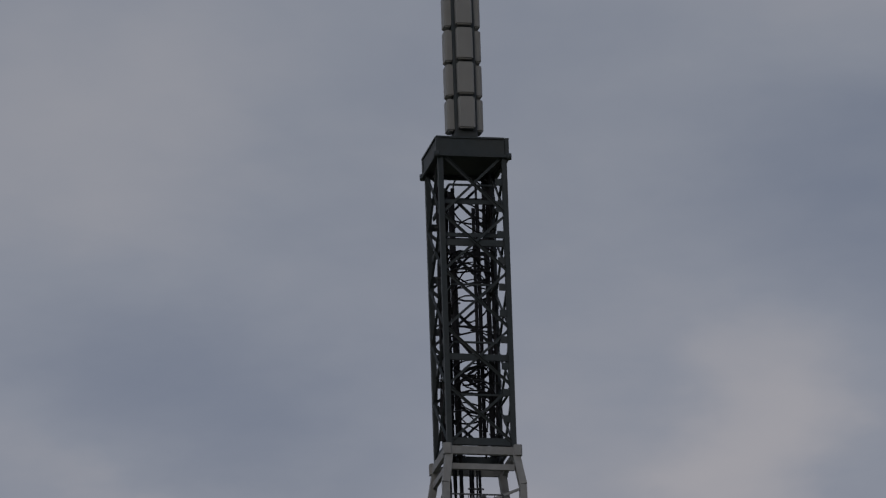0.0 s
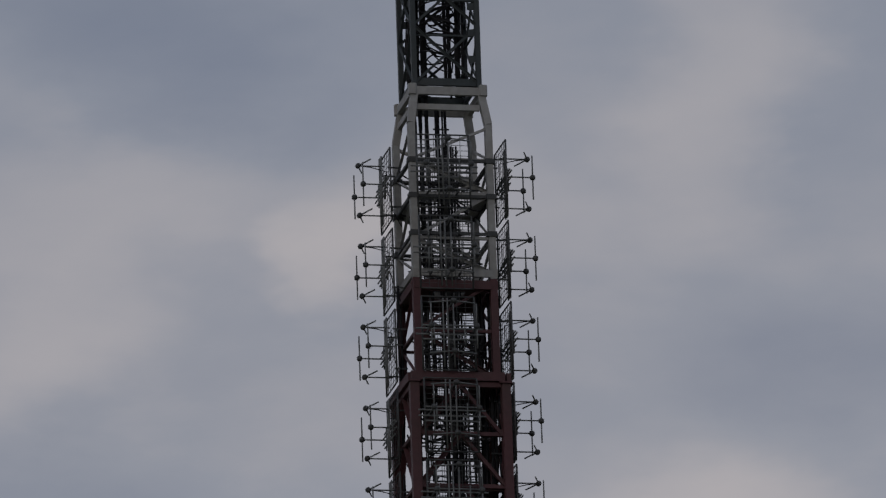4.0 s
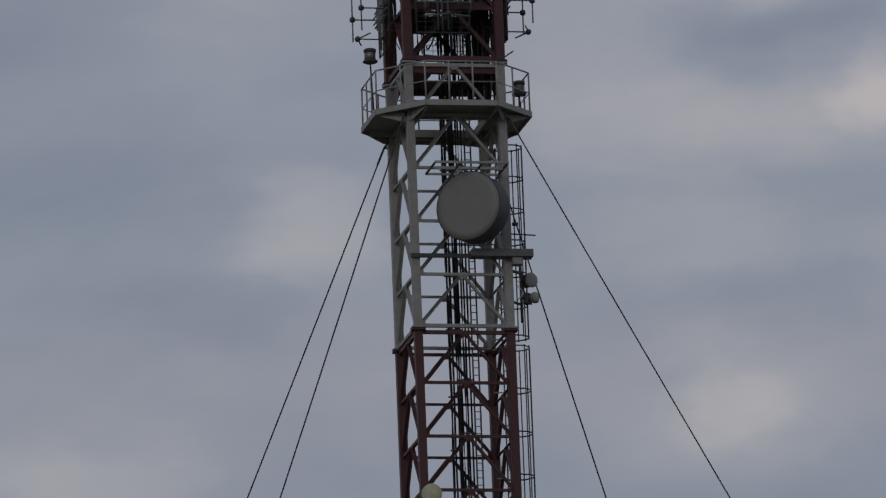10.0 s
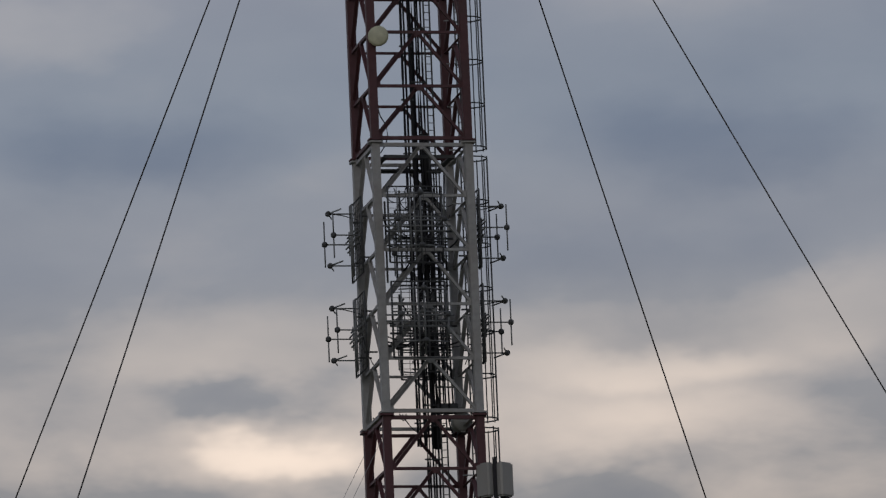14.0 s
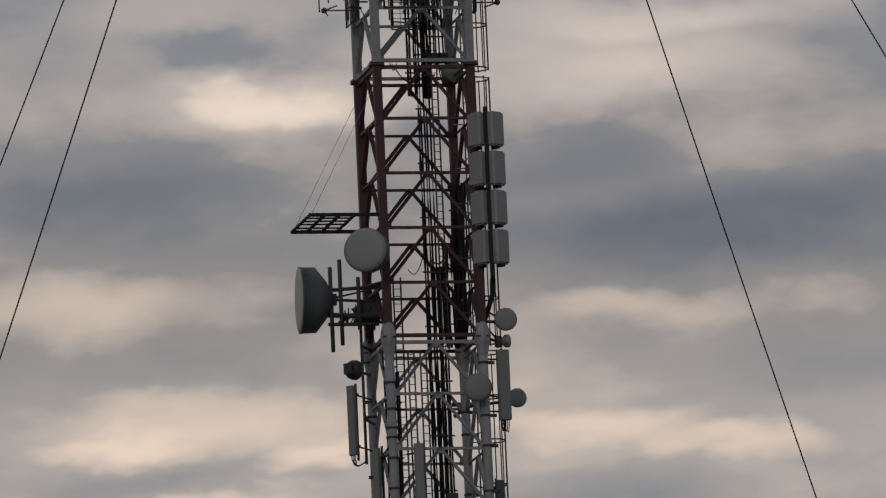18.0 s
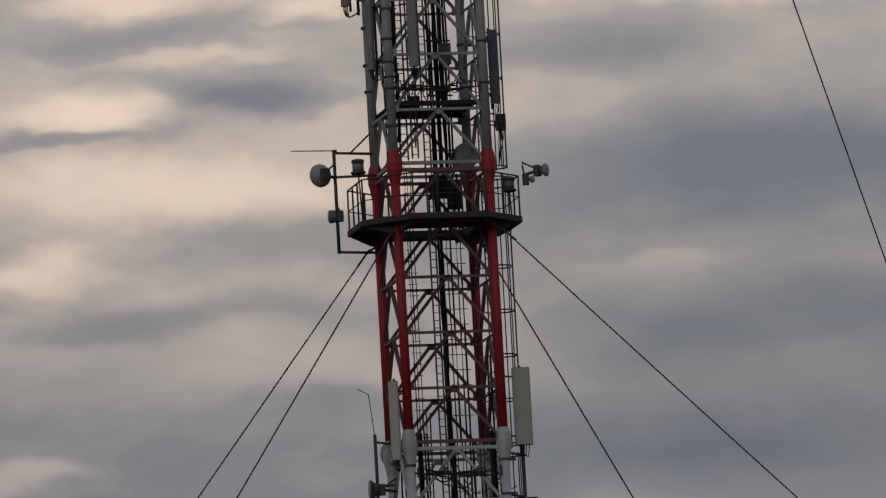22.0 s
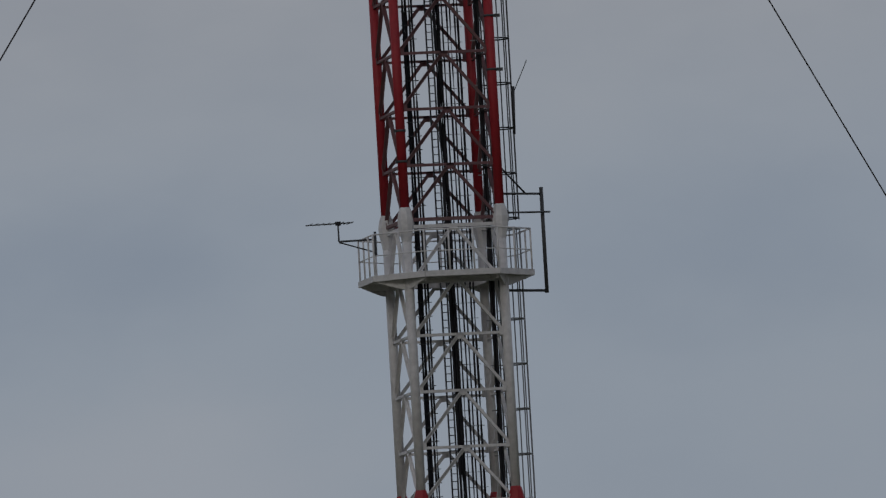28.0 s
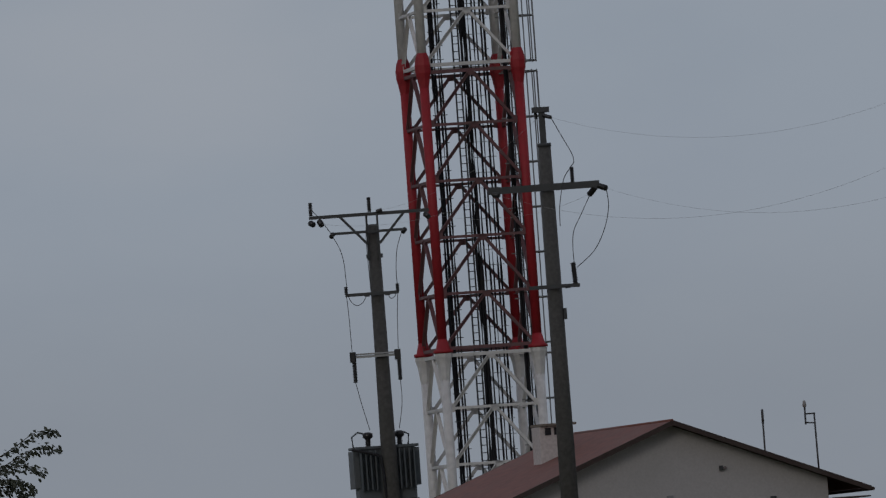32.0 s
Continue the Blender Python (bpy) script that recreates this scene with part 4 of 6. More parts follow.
def dish(x, y, z, r, turn, depth, label, face=RADOME, rim=SHROUD, to=None, back=0.25, dome=0.04):
    """A round dish with its cover, shroud and rear cone."""
    m = facing(x, y, z, turn)
    s = thing("dish_antenna", m, label, "dish antenna", "dish antennas")
    fwd = pose(0, 0, 0, 90)
    bm = bmesh.new()
    lathe(bm, fwd, [(r * 0.99, -0.02), (r * 0.985, 0.012), (r * 0.8, 0.012 + dome * 0.5), (r * 0.4, 0.012 + dome * 0.9), (0.004, 0.012 + dome)], 40)
    part("cover", bm, face, s, "smooth cover")
    bm = bmesh.new()
    lathe(bm, fwd, [(r * 0.3, -depth - back), (r * 0.55, -depth - back * 0.75), (r * 0.99, -depth), (r * 1.0, -0.03), (r * 1.015, -0.03), (r * 1.015, 0.0), (r * 0.98, 0.0)], 40)
    part("shroud", bm, rim, s, "darker shroud")
    piece("hub", ZINC_DARK, s, box, (-0.12, depth + back, -0.14), (0.12, depth + back + 0.16, 0.14), bevel=0.02)
    if to:
        strut_to_mast(s, m, to, start=(0, depth + back + 0.1, 0), w=0.08)
        up = (to[0], to[1], to[2] + 0.35)
        strut_to_mast(s, m, up, start=(0, depth + back + 0.1, 0.05), w=0.05)
    return s


dish(0.06, -2.1, 79.36, 0.93, -26, 0.6, "large grey drum dish antenna on the mast's front", face=PANEL_GREY, rim=ZINC_DARK, to=(0.4, -1.25, 79.3), dome=0.004)
dish(-1.93, -2.05, 56.48, 0.575, -16, 0.34, "round grey covered dish antenna on the mast", to=(-1.25, -1.25, 56.4))
dish(-3.32, 0.05, 55.52, 0.87, -82, 0.42, "large covered dish antenna on a pipe frame", face=RADOME_WARM, to=(-1.25, 0.2, 55.5), back=0.4, dome=0.03)
dish(-1.82, 0.5, 53.73, 0.26, 150, 0.1, "small dark dish antenna on a pole", face=ZINC_DARK, rim=ZINC_DARK, to=(-1.3, 1.1, 53.7), back=0.15)
dish(1.98, -0.9, 54.81, 0.30, 14, 0.08, "small round grey dish antenna on the mast's side", to=(1.3, -1.2, 54.7))
dish(2.05, -0.8, 54.25, 0.17, 75, 0.1, "small grey dish antenna seen from its side", rim=RADOME, to=(1.3, -1.2, 54.3), back=0.1)
dish(2.42, 0.1, 52.89, 0.25, 22, 0.08, "small round grey dish antenna behind a panel antenna", to=(1.3, 0.9, 52.8))
dish(0.99, -1.62, 52.89, 0.37, -4, 0.1, "grey dish antenna in front of a white mast leg", face=PANEL_GREY, to=(1.2, -1.25, 52.8))
dish(-1.12, -1.6, 71.65, 0.27, -8, 0.06, "cream-coloured round dish antenna on a red mast leg", face=CREAM, rim=CREAM, to=(-1.25, -1.3, 71.5), back=0.1)
dish(-2.80, 0.9, 47.07, 0.30, -152, 0.06, "small grey dish antenna on a pole frame", face=RADOME, rim=RADOME, to=(-2.42, 0.9, 47.0), back=0.16)
dish(-2.60, 0.9, 45.98, 0.17, -95, 0.14, "small grey drum antenna on a pole frame", face=RADOME, rim=PANEL_GREY, to=(-2.40, 0.9, 45.95), back=0.06)
dish(2.84, -1.0, 46.80, 0.17, 70, 0.03, "small grey dish antenna on the railing", face=RADOME, rim=RADOME, to=(2.2, -1.0, 46.66), back=0.14)
dish(2.47, -1.0, 46.56, 0.09, 95, 0.05, "tiny grey dish antenna on the railing", face=RADOME, rim=RADOME, to=(2.2, -1.0, 46.6), back=0.06)
dish(-2.02, 0.4, 38.69, 0.27, -88, 0.02, "grey horn-shaped dish antenna on a thin pole", face=RADOME, rim=SHROUD, to=(-1.3, 0.5, 38.65), back=0.22)
dish(-1.30, 1.1, 39.74, 0.33, -40, 0.08, "grey dish antenna behind a mast leg", face=RADOME, to=(-1.2, 1.3, 39.6))
dish(1.98, -0.8, 77.68, 0.20, 40, 0.05, "small grey radio dish beside the ladder cage", face=RADOME, rim=RADOME, to=(1.67, -0.8, 77.6), back=0.14)
dish(2.08, -0.8, 77.20, 0.15, 60, 0.08, "small grey radio dish beside the ladder cage", face=RADOME, rim=RADOME, to=(1.67, -0.8, 77.2), back=0.1)


def panel_antenna(x, y, z0, z1, w, d, turn, label, mat=RADOME, to=None, tails=3):
    """A tall sector panel with end caps, clamps, its pipe and cable tails."""
    m = facing(x, y, z0, turn)
    h = z1 - z0
    s = thing("panel_antenna", m, label, "antenna", "panel antennas")
    ring = [(-w / 2, d / 2), (-w / 2, -d * 0.25), (-w * 0.38, -d / 2), (w * 0.38, -d / 2), (w / 2, -d * 0.25), (w / 2, d / 2)]
    piece("radome", mat, s, prism, ring, 0.02, h - 0.02)
    small = [(a * 0.96, b * 0.96) for a, b in ring]
    piece("end_cap", PANEL_GREY, s, prism, small, 0, 0.02)
    piece("end_cap", PANEL_GREY, s, prism, small, h - 0.02, h)
    piece("pipe", ZINC_DARK, s, tube, (0, d / 2 + 0.14, -0.12), (0, d / 2 + 0.14, h + 0.08), 0.035, seg=10)
    for zz in (0.22, h - 0.25):
        piece("clamp", ZINC_DARK, s, box, (-0.06, d / 2, zz), (0.06, d / 2 + 0.18, zz + 0.07))
        if to:
            p = (to[0], to[1], z0 + zz)
            strut_to_mast(s, m, p, start=(0, d / 2 + 0.14, zz + 0.03), w=0.05)
    for k in range(tails):
        xx = (k - (tails - 1) / 2) * w / max(tails, 1) * 0.7
        piece("cable_tail", BLACK, s, wire, [(xx, 0, 0), (xx, 0.01, -0.12), (xx * 0.8, 0.08, -0.24 - 0.02 * k), (xx * 0.5, 0.2, -0.26), (xx * 0.2, 0.4, -0.18), (0, 0.6, -0.05)], 0.014)
    return s


panel_antenna(-2.0, 0.3, 51.44, 53.28, 0.24, 0.13, -38, "slim grey panel antenna on an outrigger pipe", to=(-1.25, 1.1, 0), mat=PANEL_GREY, tails=4)
panel_antenna(1.80, -1.15, 52.10, 53.95, 0.32, 0.14, 10, "tall grey panel antenna beside a mast leg", mat=PANEL_GREY, to=(1.3, -1.2, 0), tails=5)
panel_antenna(-0.62, -1.45, 49.54, 51.45, 0.26, 0.12, 0, "tall grey-green panel antenna on the mast's front", mat=PANEL_GREY, to=(-0.9, -1.25, 0), tails=4)
panel_antenna(-1.50, -0.2, 49.66, 51.53, 0.22, 0.12, -50, "tall grey panel antenna beside the mast's side", mat=PANEL_GREY, to=(-1.25, -0.9, 0))
panel_antenna(1.75, -0.3, 48.69, 50.64, 0.26, 0.12, 30, "tall dark grey panel antenna beside the ladder", mat=SHROUD, to=(1.3, -1.1, 0))
panel_antenna(-1.63, -1.35, 39.24, 41.31, 0.25, 0.13, -8, "tall beige panel antenna in front of a red leg", mat=RADOME_WARM, to=(-1.25, -1.2, 0))
panel_antenna(1.87, -0.9, 39.60, 41.63, 0.46, 0.16, 8, "broad beige panel antenna beside a red mast leg", mat=RADOME_WARM, to=(1.3, -1.2, 0), tails=4)
panel_antenna(-1.45, -1.3, 36.84, 38.10, 0.17, 0.12, -12, "slim beige panel antenna in front of a white leg", mat=RADOME_WARM, to=(-1.25, -1.2, 0))
panel_antenna(1.72, -0.9, 36.89, 38.05, 0.20, 0.12, 10, "slim beige panel antenna beside a white leg", mat=RADOME_WARM, to=(1.3, -1.2, 0))
panel_antenna(2.23, -0.7, 36.82, 38.11, 0.20, 0.13, 25, "slim beige panel antenna on an outrigger frame", mat=RADOME_WARM, to=(1.9, -0.4, 0))


def pole_frame(name, points, r, label, category, mat=ZINC_DARK):
    """A bent or branching pipe frame: each entry is one straight pipe in the mast's own axes."""
    o = Vector(points[0][0])
    s = thing(name, on_mast(*o), label, category)
    for a, b, *rr in points:
        piece("pipe", mat, s, tube, tuple(Vector(a) - o), tuple(Vector(b) - o), rr[0] if rr else r, seg=8)
    return s


# panel tiers on the front right leg
stack = thing("panel_stack", on_mast(1.58, -1.30, 56.0), "column of paired grey panel antennas on a mast leg", "antenna")
piece("spine", BLACK, stack, box, (-0.05, -0.3, -0.2), (0.05, 0.1, 4.35), m=pose(0, 0, 0, 0, 0, -12))
for tier in range(4):
    for turn in (-57, 33):
        m = pose(0, 0, 0.17 + tier * 1.045, 0, 0, turn) @ pose(0.07 if turn > 0 else -0.07, -0.27, 0)
        bm = bmesh.new()
        ring = [(-0.23, 0.10), (-0.23, -0.09), (-0.19, -0.14), (0.19, -0.14), (0.23, -0.09), (0.23, 0.10)]
        prism(bm, ring, 0, 0.91, m)
        bmesh.ops.bevel(bm, geom=[e for e in bm.edges if abs(e.verts[0].co.z - e.verts[1].co.z) < 0.01], offset=0.04, segments=2, affect="EDGES")
        part("panel", bm, RADOME, stack, "grey moulded panel")
        piece("foot", BLACK, stack, box, (-0.06, -0.1, -0.07), (0.06, 0.08, 0.0), m=m)
for zz in (0.3, 2.2, 4.1):
    piece("bracket", ZINC_DARK, stack, bar, (0, 0, zz), (-0.33, 0.05, zz), 0.08, 0.08)
for k in range(4):
    piece("cable_tail", BLACK, stack, wire, [(-0.05 + 0.04 * k, 0, -0.2), (-0.04 + 0.03 * k, 0.1, -0.6), (-0.2, 0.25, -1.1 - 0.1 * k), (-0.5, 0.5, -1.7)], 0.02)

# flat grid frame that reaches out beside the red section, held by two thin stays
grid = thing("outrigger_grid", on_mast(-1.25, 0, 57.56), "dark horizontal steel grid frame reaching out from the mast", "outrigger")
for y in (-1.25, 1.25):
    piece("long_bar", BLACK, grid, bar, (0, y, 0), (-1.98, y, 0), 0.07, 0.09)
for x in (-0.75, -1.15, -1.55, -1.95):
    piece("cross_bar", BLACK, grid, bar, (x, -1.25, 0), (x, 1.25, 0), 0.06, 0.06)
for y in (-0.75, -0.3, 0.15, 0.7):
    piece("thin_bar", BLACK, grid, bar, (-0.75, y, 0), (-1.95, y, 0), 0.04, 0.04)
for y in (-1.25, 1.25):
    piece("stay", ZINC, grid, tube, (-1.9, y, 0.03), (0.0, y, 3.6), 0.006, seg=5)

pole_frame("pipe_frame", [((-2.52, -0.2, 54.1), (-2.52, -0.2, 56.35)), ((-2.26, -0.2, 54.28), (-2.26, -0.2, 56.55)), ((-1.76, -0.1, 54.7), (-1.76, -0.1, 56.1)),
                          ((-2.6, -0.1, 55.75), (-1.25, -0.1, 55.85), 0.05), ((-2.6, -0.1, 55.1), (-1.25, -0.1, 55.05), 0.07), ((-2.6, -0.1, 54.85), (-1.25, -0.1, 54.85), 0.05),
                          ((-1.7, -0.1, 55.1), (-1.2, 1.2, 55.1), 0.06), ((-1.7, -0.1, 55.8), (-1.2, -1.2, 55.8), 0.05), ((-2.3, -0.1, 54.9), (-1.25, 0.6, 55.5), 0.05)], 0.055, "dark galvanised pipe frame that carries a dish", "frame")
pole_frame("outrigger_pole", [((-1.66, 0.3, 51.2), (-1.66, 0.3, 54.9)), ((-1.66, 0.3, 54.35), (-1.25, 1.1, 54.35)), ((-1.66, 0.3, 52.4), (-1.25, 1.1, 52.4))], 0.04, "dark vertical outrigger pipe beside the mast", "pole")
pole_frame("dish_support", [((0.9, 1.3, 52.92), (1.75, 1.3, 52.92), 0.06), ((1.5, 1.3, 52.9), (1.5, 1.5, 53.3), 0.05), ((0.95, 1.3, 52.6), (1.4, 1.3, 52.92), 0.05)], 0.06, "dark steel arm under a dish", "frame")
pole_frame("pole_frame", [((-2.40, 0.9, 45.0), (-2.40, 0.9, 47.72), 0.045), ((-2.40, 0.9, 47.66), (-1.25, 1.2, 47.66), 0.035), ((-2.40, 0.9, 47.02), (-1.3, 0.9, 47.05), 0.035), ((-2.40, 0.9, 45.04), (-1.3, 1.2, 45.04), 0.035),
                          ((-1.95, 0.9, 47.66), (-1.35, 1.2, 48.2), 0.025)], 0.045, "dark steel pole frame standing off the mast platform", "frame")
pole_frame("whip_antenna", [((-2.40, 0.9, 47.72), (-3.55, 0.9, 47.74), 0.014), ((-2.45, 0.9, 47.72), (-2.32, 0.9, 47.72), 0.03)], 0.014, "thin horizontal whip antenna on the pole frame", "antenna")
pole_frame("wire_antenna", [((-1.82, 0.4, 37.15), (-1.82, 0.4, 40.15), 0.045), ((-1.82, 0.4, 39.95), (-1.3, 0.9, 39.95), 0.03), ((-1.82, 0.4, 37.45), (-1.3, 0.9, 37.45), 0.03), ((-1.82, 0.4, 40.1), (-1.93, 0.4, 41.2), 0.012),
                            ((-1.93, 0.4, 41.2), (-2.22, 0.4, 41.36), 0.012), ((-1.72, 0.4, 37.2), (-1.62, 0.4, 36.1), 0.012), ((-1.62, 0.4, 36.1), (-1.72, 0.4, 35.9), 0.012)], 0.045, "thin bent wire antenna on a dark pole", "antenna")
pole_frame("outrigger_pole", [((1.92, -0.4, 36.25), (1.92, -0.4, 39.7), 0.05), ((1.25, -1.2, 39.4), (1.92, -0.4, 39.4), 0.035), ((1.25, -1.2, 36.6), (2.32, -0.4, 36.6), 0.035), ((1.7, -0.4, 38.27), (2.25, -0.4, 38.27), 0.03), ((1.25, -1.2, 38.3), (1.92, -0.4, 38.3), 0.035)], 0.05, "dark outrigger pipe for panel antennas beside the mast", "pole")
pole_frame("side_pole", [((2.58, -0.3, 23.12), (2.58, -0.3, 25.87), 0.05), ((1.25, -0.9, 25.70), (2.58, -0.3, 25.70), 0.03), ((1.35, -0.9, 25.2), (2.78, -0.3, 25.22), 0.025), ((1.25, -1.0, 23.18), (2.58, -0.3, 23.18), 0.035), ((1.3, -0.9, 26.5), (2.16, -0.3, 25.72), 0.025)], 0.05, "dark vertical pole held off the mast by arms", "pole")
pole_frame("whip_antenna", [((2.07, 0.0, 28.4), (2.46, 0.0, 29.22), 0.011), ((2.02, 0.0, 27.3), (2.06, 0.0, 28.55), 0.04)], 0.011, "thin slanting whip antenna on the ladder cage", "antenna")
yagi = pole_frame("yagi_antenna", [((-3.68, -0.2, 25.13), (-2.42, -0.2, 25.16), 0.016), ((-2.82, -0.2, 24.68), (-2.82, -0.2, 25.2), 0.022), ((-2.82, -0.2, 24.68), (-1.86, -0.2, 24.70), 0.026), ((-2.82, -0.2, 24.66), (-1.86, -0.2, 24.36), 0.018), ((-1.86, -0.2, 24.28), (-1.86, -0.2, 24.9), 0.035)], 0.02, "small thin yagi antenna on a dark arm at the railing", "antenna")
for k, x in enumerate((-3.55, -3.4, -3.25, -3.1, -2.95, -2.75, -2.6, -2.5)):
    w = 0.32 + 0.02 * k
    piece("element", ZINC_DARK, yagi, tube, (x + 3.68, -w, 0.02), (x + 3.68, w, 0.02), 0.008, seg=5)
for k, x in enumerate((-2.86, -2.78)):
    piece("clamp", BLACK, yagi, box, (x + 3.68 - 0.02, -0.05, -0.03), (x + 3.68 + 0.03, 0.05, 0.07))

# frame above the drum dish, shelf below it
cradle = thing("ice_shield", on_mast(-0.9, -2.6, 80.42), "galvanised flat frame sheltering the drum dish", "frame")
for y in (0, 0.65, 1.3):
    piece("rail", ZINC, cradle, bar, (0, y, 0), (2.0, y, 0), 0.05, 0.06)
for x in (0.02, 0.7, 1.3, 1.98):
    piece("cross_bar", ZINC_DARK, cradle, bar, (x, 0, 0.0), (x, 1.3, 0.0), 0.04, 0.05)
shelf = thing("cable_shelf", on_mast(-1.4, -1.42, 78.16), "dark grey steel beam and cabinet tray across the mast's front", "beam")
piece("beam", ZINC_DARK, shelf, bar, (0, 0, 0), (1.75, 0, 0), 0.06, 0.11)
piece("tray", SHROUD, shelf, box, (1.62, -0.22, -0.04), (3.28, 0.2, 0.16), bevel=0.02)
piece("tray_foot", ZINC, shelf, box, (2.72, -0.16, -0.24), (3.0, 0.14, -0.04), bevel=0.02)
pole_frame("radio_pole", [((1.67, -0.8, 76.5), (1.67, -0.8, 78.05), 0.03), ((1.25, -1.2, 77.85), (1.67, -0.8, 77.85), 0.04), ((1.25, -1.2, 77.0), (1.67, -0.8, 77.0), 0.04)], 0.03, "short dark pole for radio dishes", "pole")
loop = thing("cable_loop", on_mast(1.6, -0.9, 77.4), "white cable loop beside the radio dishes", "cable")
piece("loop", WHITE, loop, wire, [(0.05, 0, 0.25), (-0.06, 0, 0.18), (-0.02, 0, 0.05), (0.08, 0, -0.02), (0.06, 0, -0.2), (-0.05, 0, -0.3)], 0.014)
pole_frame("side_spur", [((1.3, 0.2, 79.2), (2.35, 0.2, 79.15), 0.02), ((1.6, -0.4, 79.3), (1.75, -0.4, 79.3), 0.05)], 0.02, "thin steel spur beside the ladder cage", "spur")


def radio_unit(x, y, z, w, h, d, turn, label, mat=SHROUD):
    m = facing(x, y, z, turn)
    s = thing("radio_unit", m, label, "radio unit", "radio units")
    piece("case", mat, s, box, (-w / 2, -d / 2, 0), (w / 2, d / 2, h), bevel=0.02)
    for k in range(5):
        xx = -w / 2 + w * (k + 0.5) / 5
        piece("fin", mat, s, box, (xx - 0.008, -d / 2 - 0.03, 0.04), (xx + 0.008, -d / 2, h - 0.04))
    piece("bracket", ZINC_DARK, s, box, (-0.05, d / 2, h * 0.3), (0.05, d / 2 + 0.25, h * 0.7))
    for k in range(3):
        xx = (k - 1) * w * 0.25
        piece("cable_tail", BLACK, s, wire, [(xx, 0, 0), (xx, 0.02, -0.2), (xx * 0.5, 0.15, -0.5), (0, 0.3, -0.9)], 0.013)


radio_unit(-1.57, 0.2, 37.55, 0.38, 0.46, 0.2, -30, "dark grey remote radio unit on a pole")
radio_unit(-0.45, 0.5, 36.9, 0.36, 0.42, 0.2, 5, "dark grey radio unit on the rest deck")
radio_unit(0.92, -1.0, 37.5, 0.3, 0.6, 0.2, 8, "dark grey radio unit inside the mast")
radio_unit(-0.25, 0.3, 50.1, 0.3, 0.5, 0.2, 0, "dark grey radio unit inside the mast")
radio_unit(0.65, 0.6, 49.9, 0.3, 0.55, 0.2, 10, "dark grey radio unit inside the mast")
radio_unit(1.95, 0.2, 48.05, 0.24, 0.42, 0.2, 20, "small dark radio unit beside the ladder cage")
radio_unit(-0.2, 0.9, 48.7, 0.34, 0.4, 0.25, 0, "dark equipment case on the rest deck", BLACK)
radio_unit(0.35, 0.9, 46.4, 0.5, 0.6, 0.3, 0, "dark equipment case behind the platform railing", BLACK)
radio_unit(0.75, 0.8, 46.1, 0.4, 0.75, 0.3, 0, "dark equipment case behind the platform railing", BLACK)
drum = thing("drum_antenna", on_mast(1.12, 1.0, 47.5), "grey drum antenna inside the mast above the platform", "antenna")
piece("drum", RADOME, drum, lathe, pose(0, 0, 0, 90), [(0.3, -0.25), (0.34, -0.2), (0.34, 0.2), (0.3, 0.24), (0.01, 0.27)])
piece("stem", ZINC_DARK, drum, tube, (0, 0, -0.25), (0, 0, -1.7), 0.05)


def obstruction_lamp(x, y, z, label, post):
    s = thing("obstruction_lamp", on_mast(x, y, z), label, "lamp", "obstruction lamps")
    piece("base", ZINC_DARK, s, lathe, Matrix(), [(0.16, 0.0), (0.2, 0.02), (0.2, 0.06), (0.13, 0.1)], seg=16)
    piece("lens", LAMP_RED, s, lathe, Matrix(), [(0.13, 0.1), (0.15, 0.14), (0.15, 0.26), (0.12, 0.29)], seg=16)
    piece("cap", ZINC_DARK, s, lathe, Matrix(), [(0.15, 0.29), (0.17, 0.31), (0.17, 0.37), (0.1, 0.4)], seg=16)
    for k in range(4):
        a = k * math.pi / 2 + 0.4
        piece("guard_bar", ZINC_DARK, s, bar, (0.17 * math.cos(a), 0.17 * math.sin(a), 0.04), (0.17 * math.cos(a), 0.17 * math.sin(a), 0.34), 0.015, 0.015)
    piece("post", ZINC_DARK, s, tube, (0, 0, 0), (0.05, 0, -post), 0.022)


obstruction_lamp(-2.14, -0.62, 83.62, "grey obstruction lamp on a post at the platform railing", 1.3)
obstruction_lamp(1.85, -0.75, 82.75, "grey obstruction lamp inside the platform railing", 0.5)
obstruction_lamp(-2.08, -0.6, 46.86, "grey obstruction lamp on a post at the dark platform", 1.2)
obstruction_lamp(1.9, -0.6, 46.3, "grey obstruction lamp inside the dark platform's railing", 0.7)
pole_frame("rail_spur", [((1.05, -2.0, 83.35), (1.45, -2.1, 83.62), 0.02)], 0.02, "short steel spur on the railing corner", "spur")


# clamp bands and small boxes on the legs of the crowded white section
def leg_clamp(corner, z, label):
    cx, cy = corner
    s = thing("leg_clamp", on_mast(cx * HALF, cy * HALF, z), label, "clamp", "leg clamps")
    piece("band", ZINC_DARK, s, tube, (0, 0, -0.03), (0, 0, 0.03), 0.14, seg=14)
    piece("ear", ZINC_DARK, s, box, (cx * 0.12 - 0.05, -0.04, -0.04), (cx * 0.12 + 0.12 * cx + 0.05, 0.04, 0.04) if cx > 0 else (cx * 0.12 + 0.05, 0.04, 0.04))


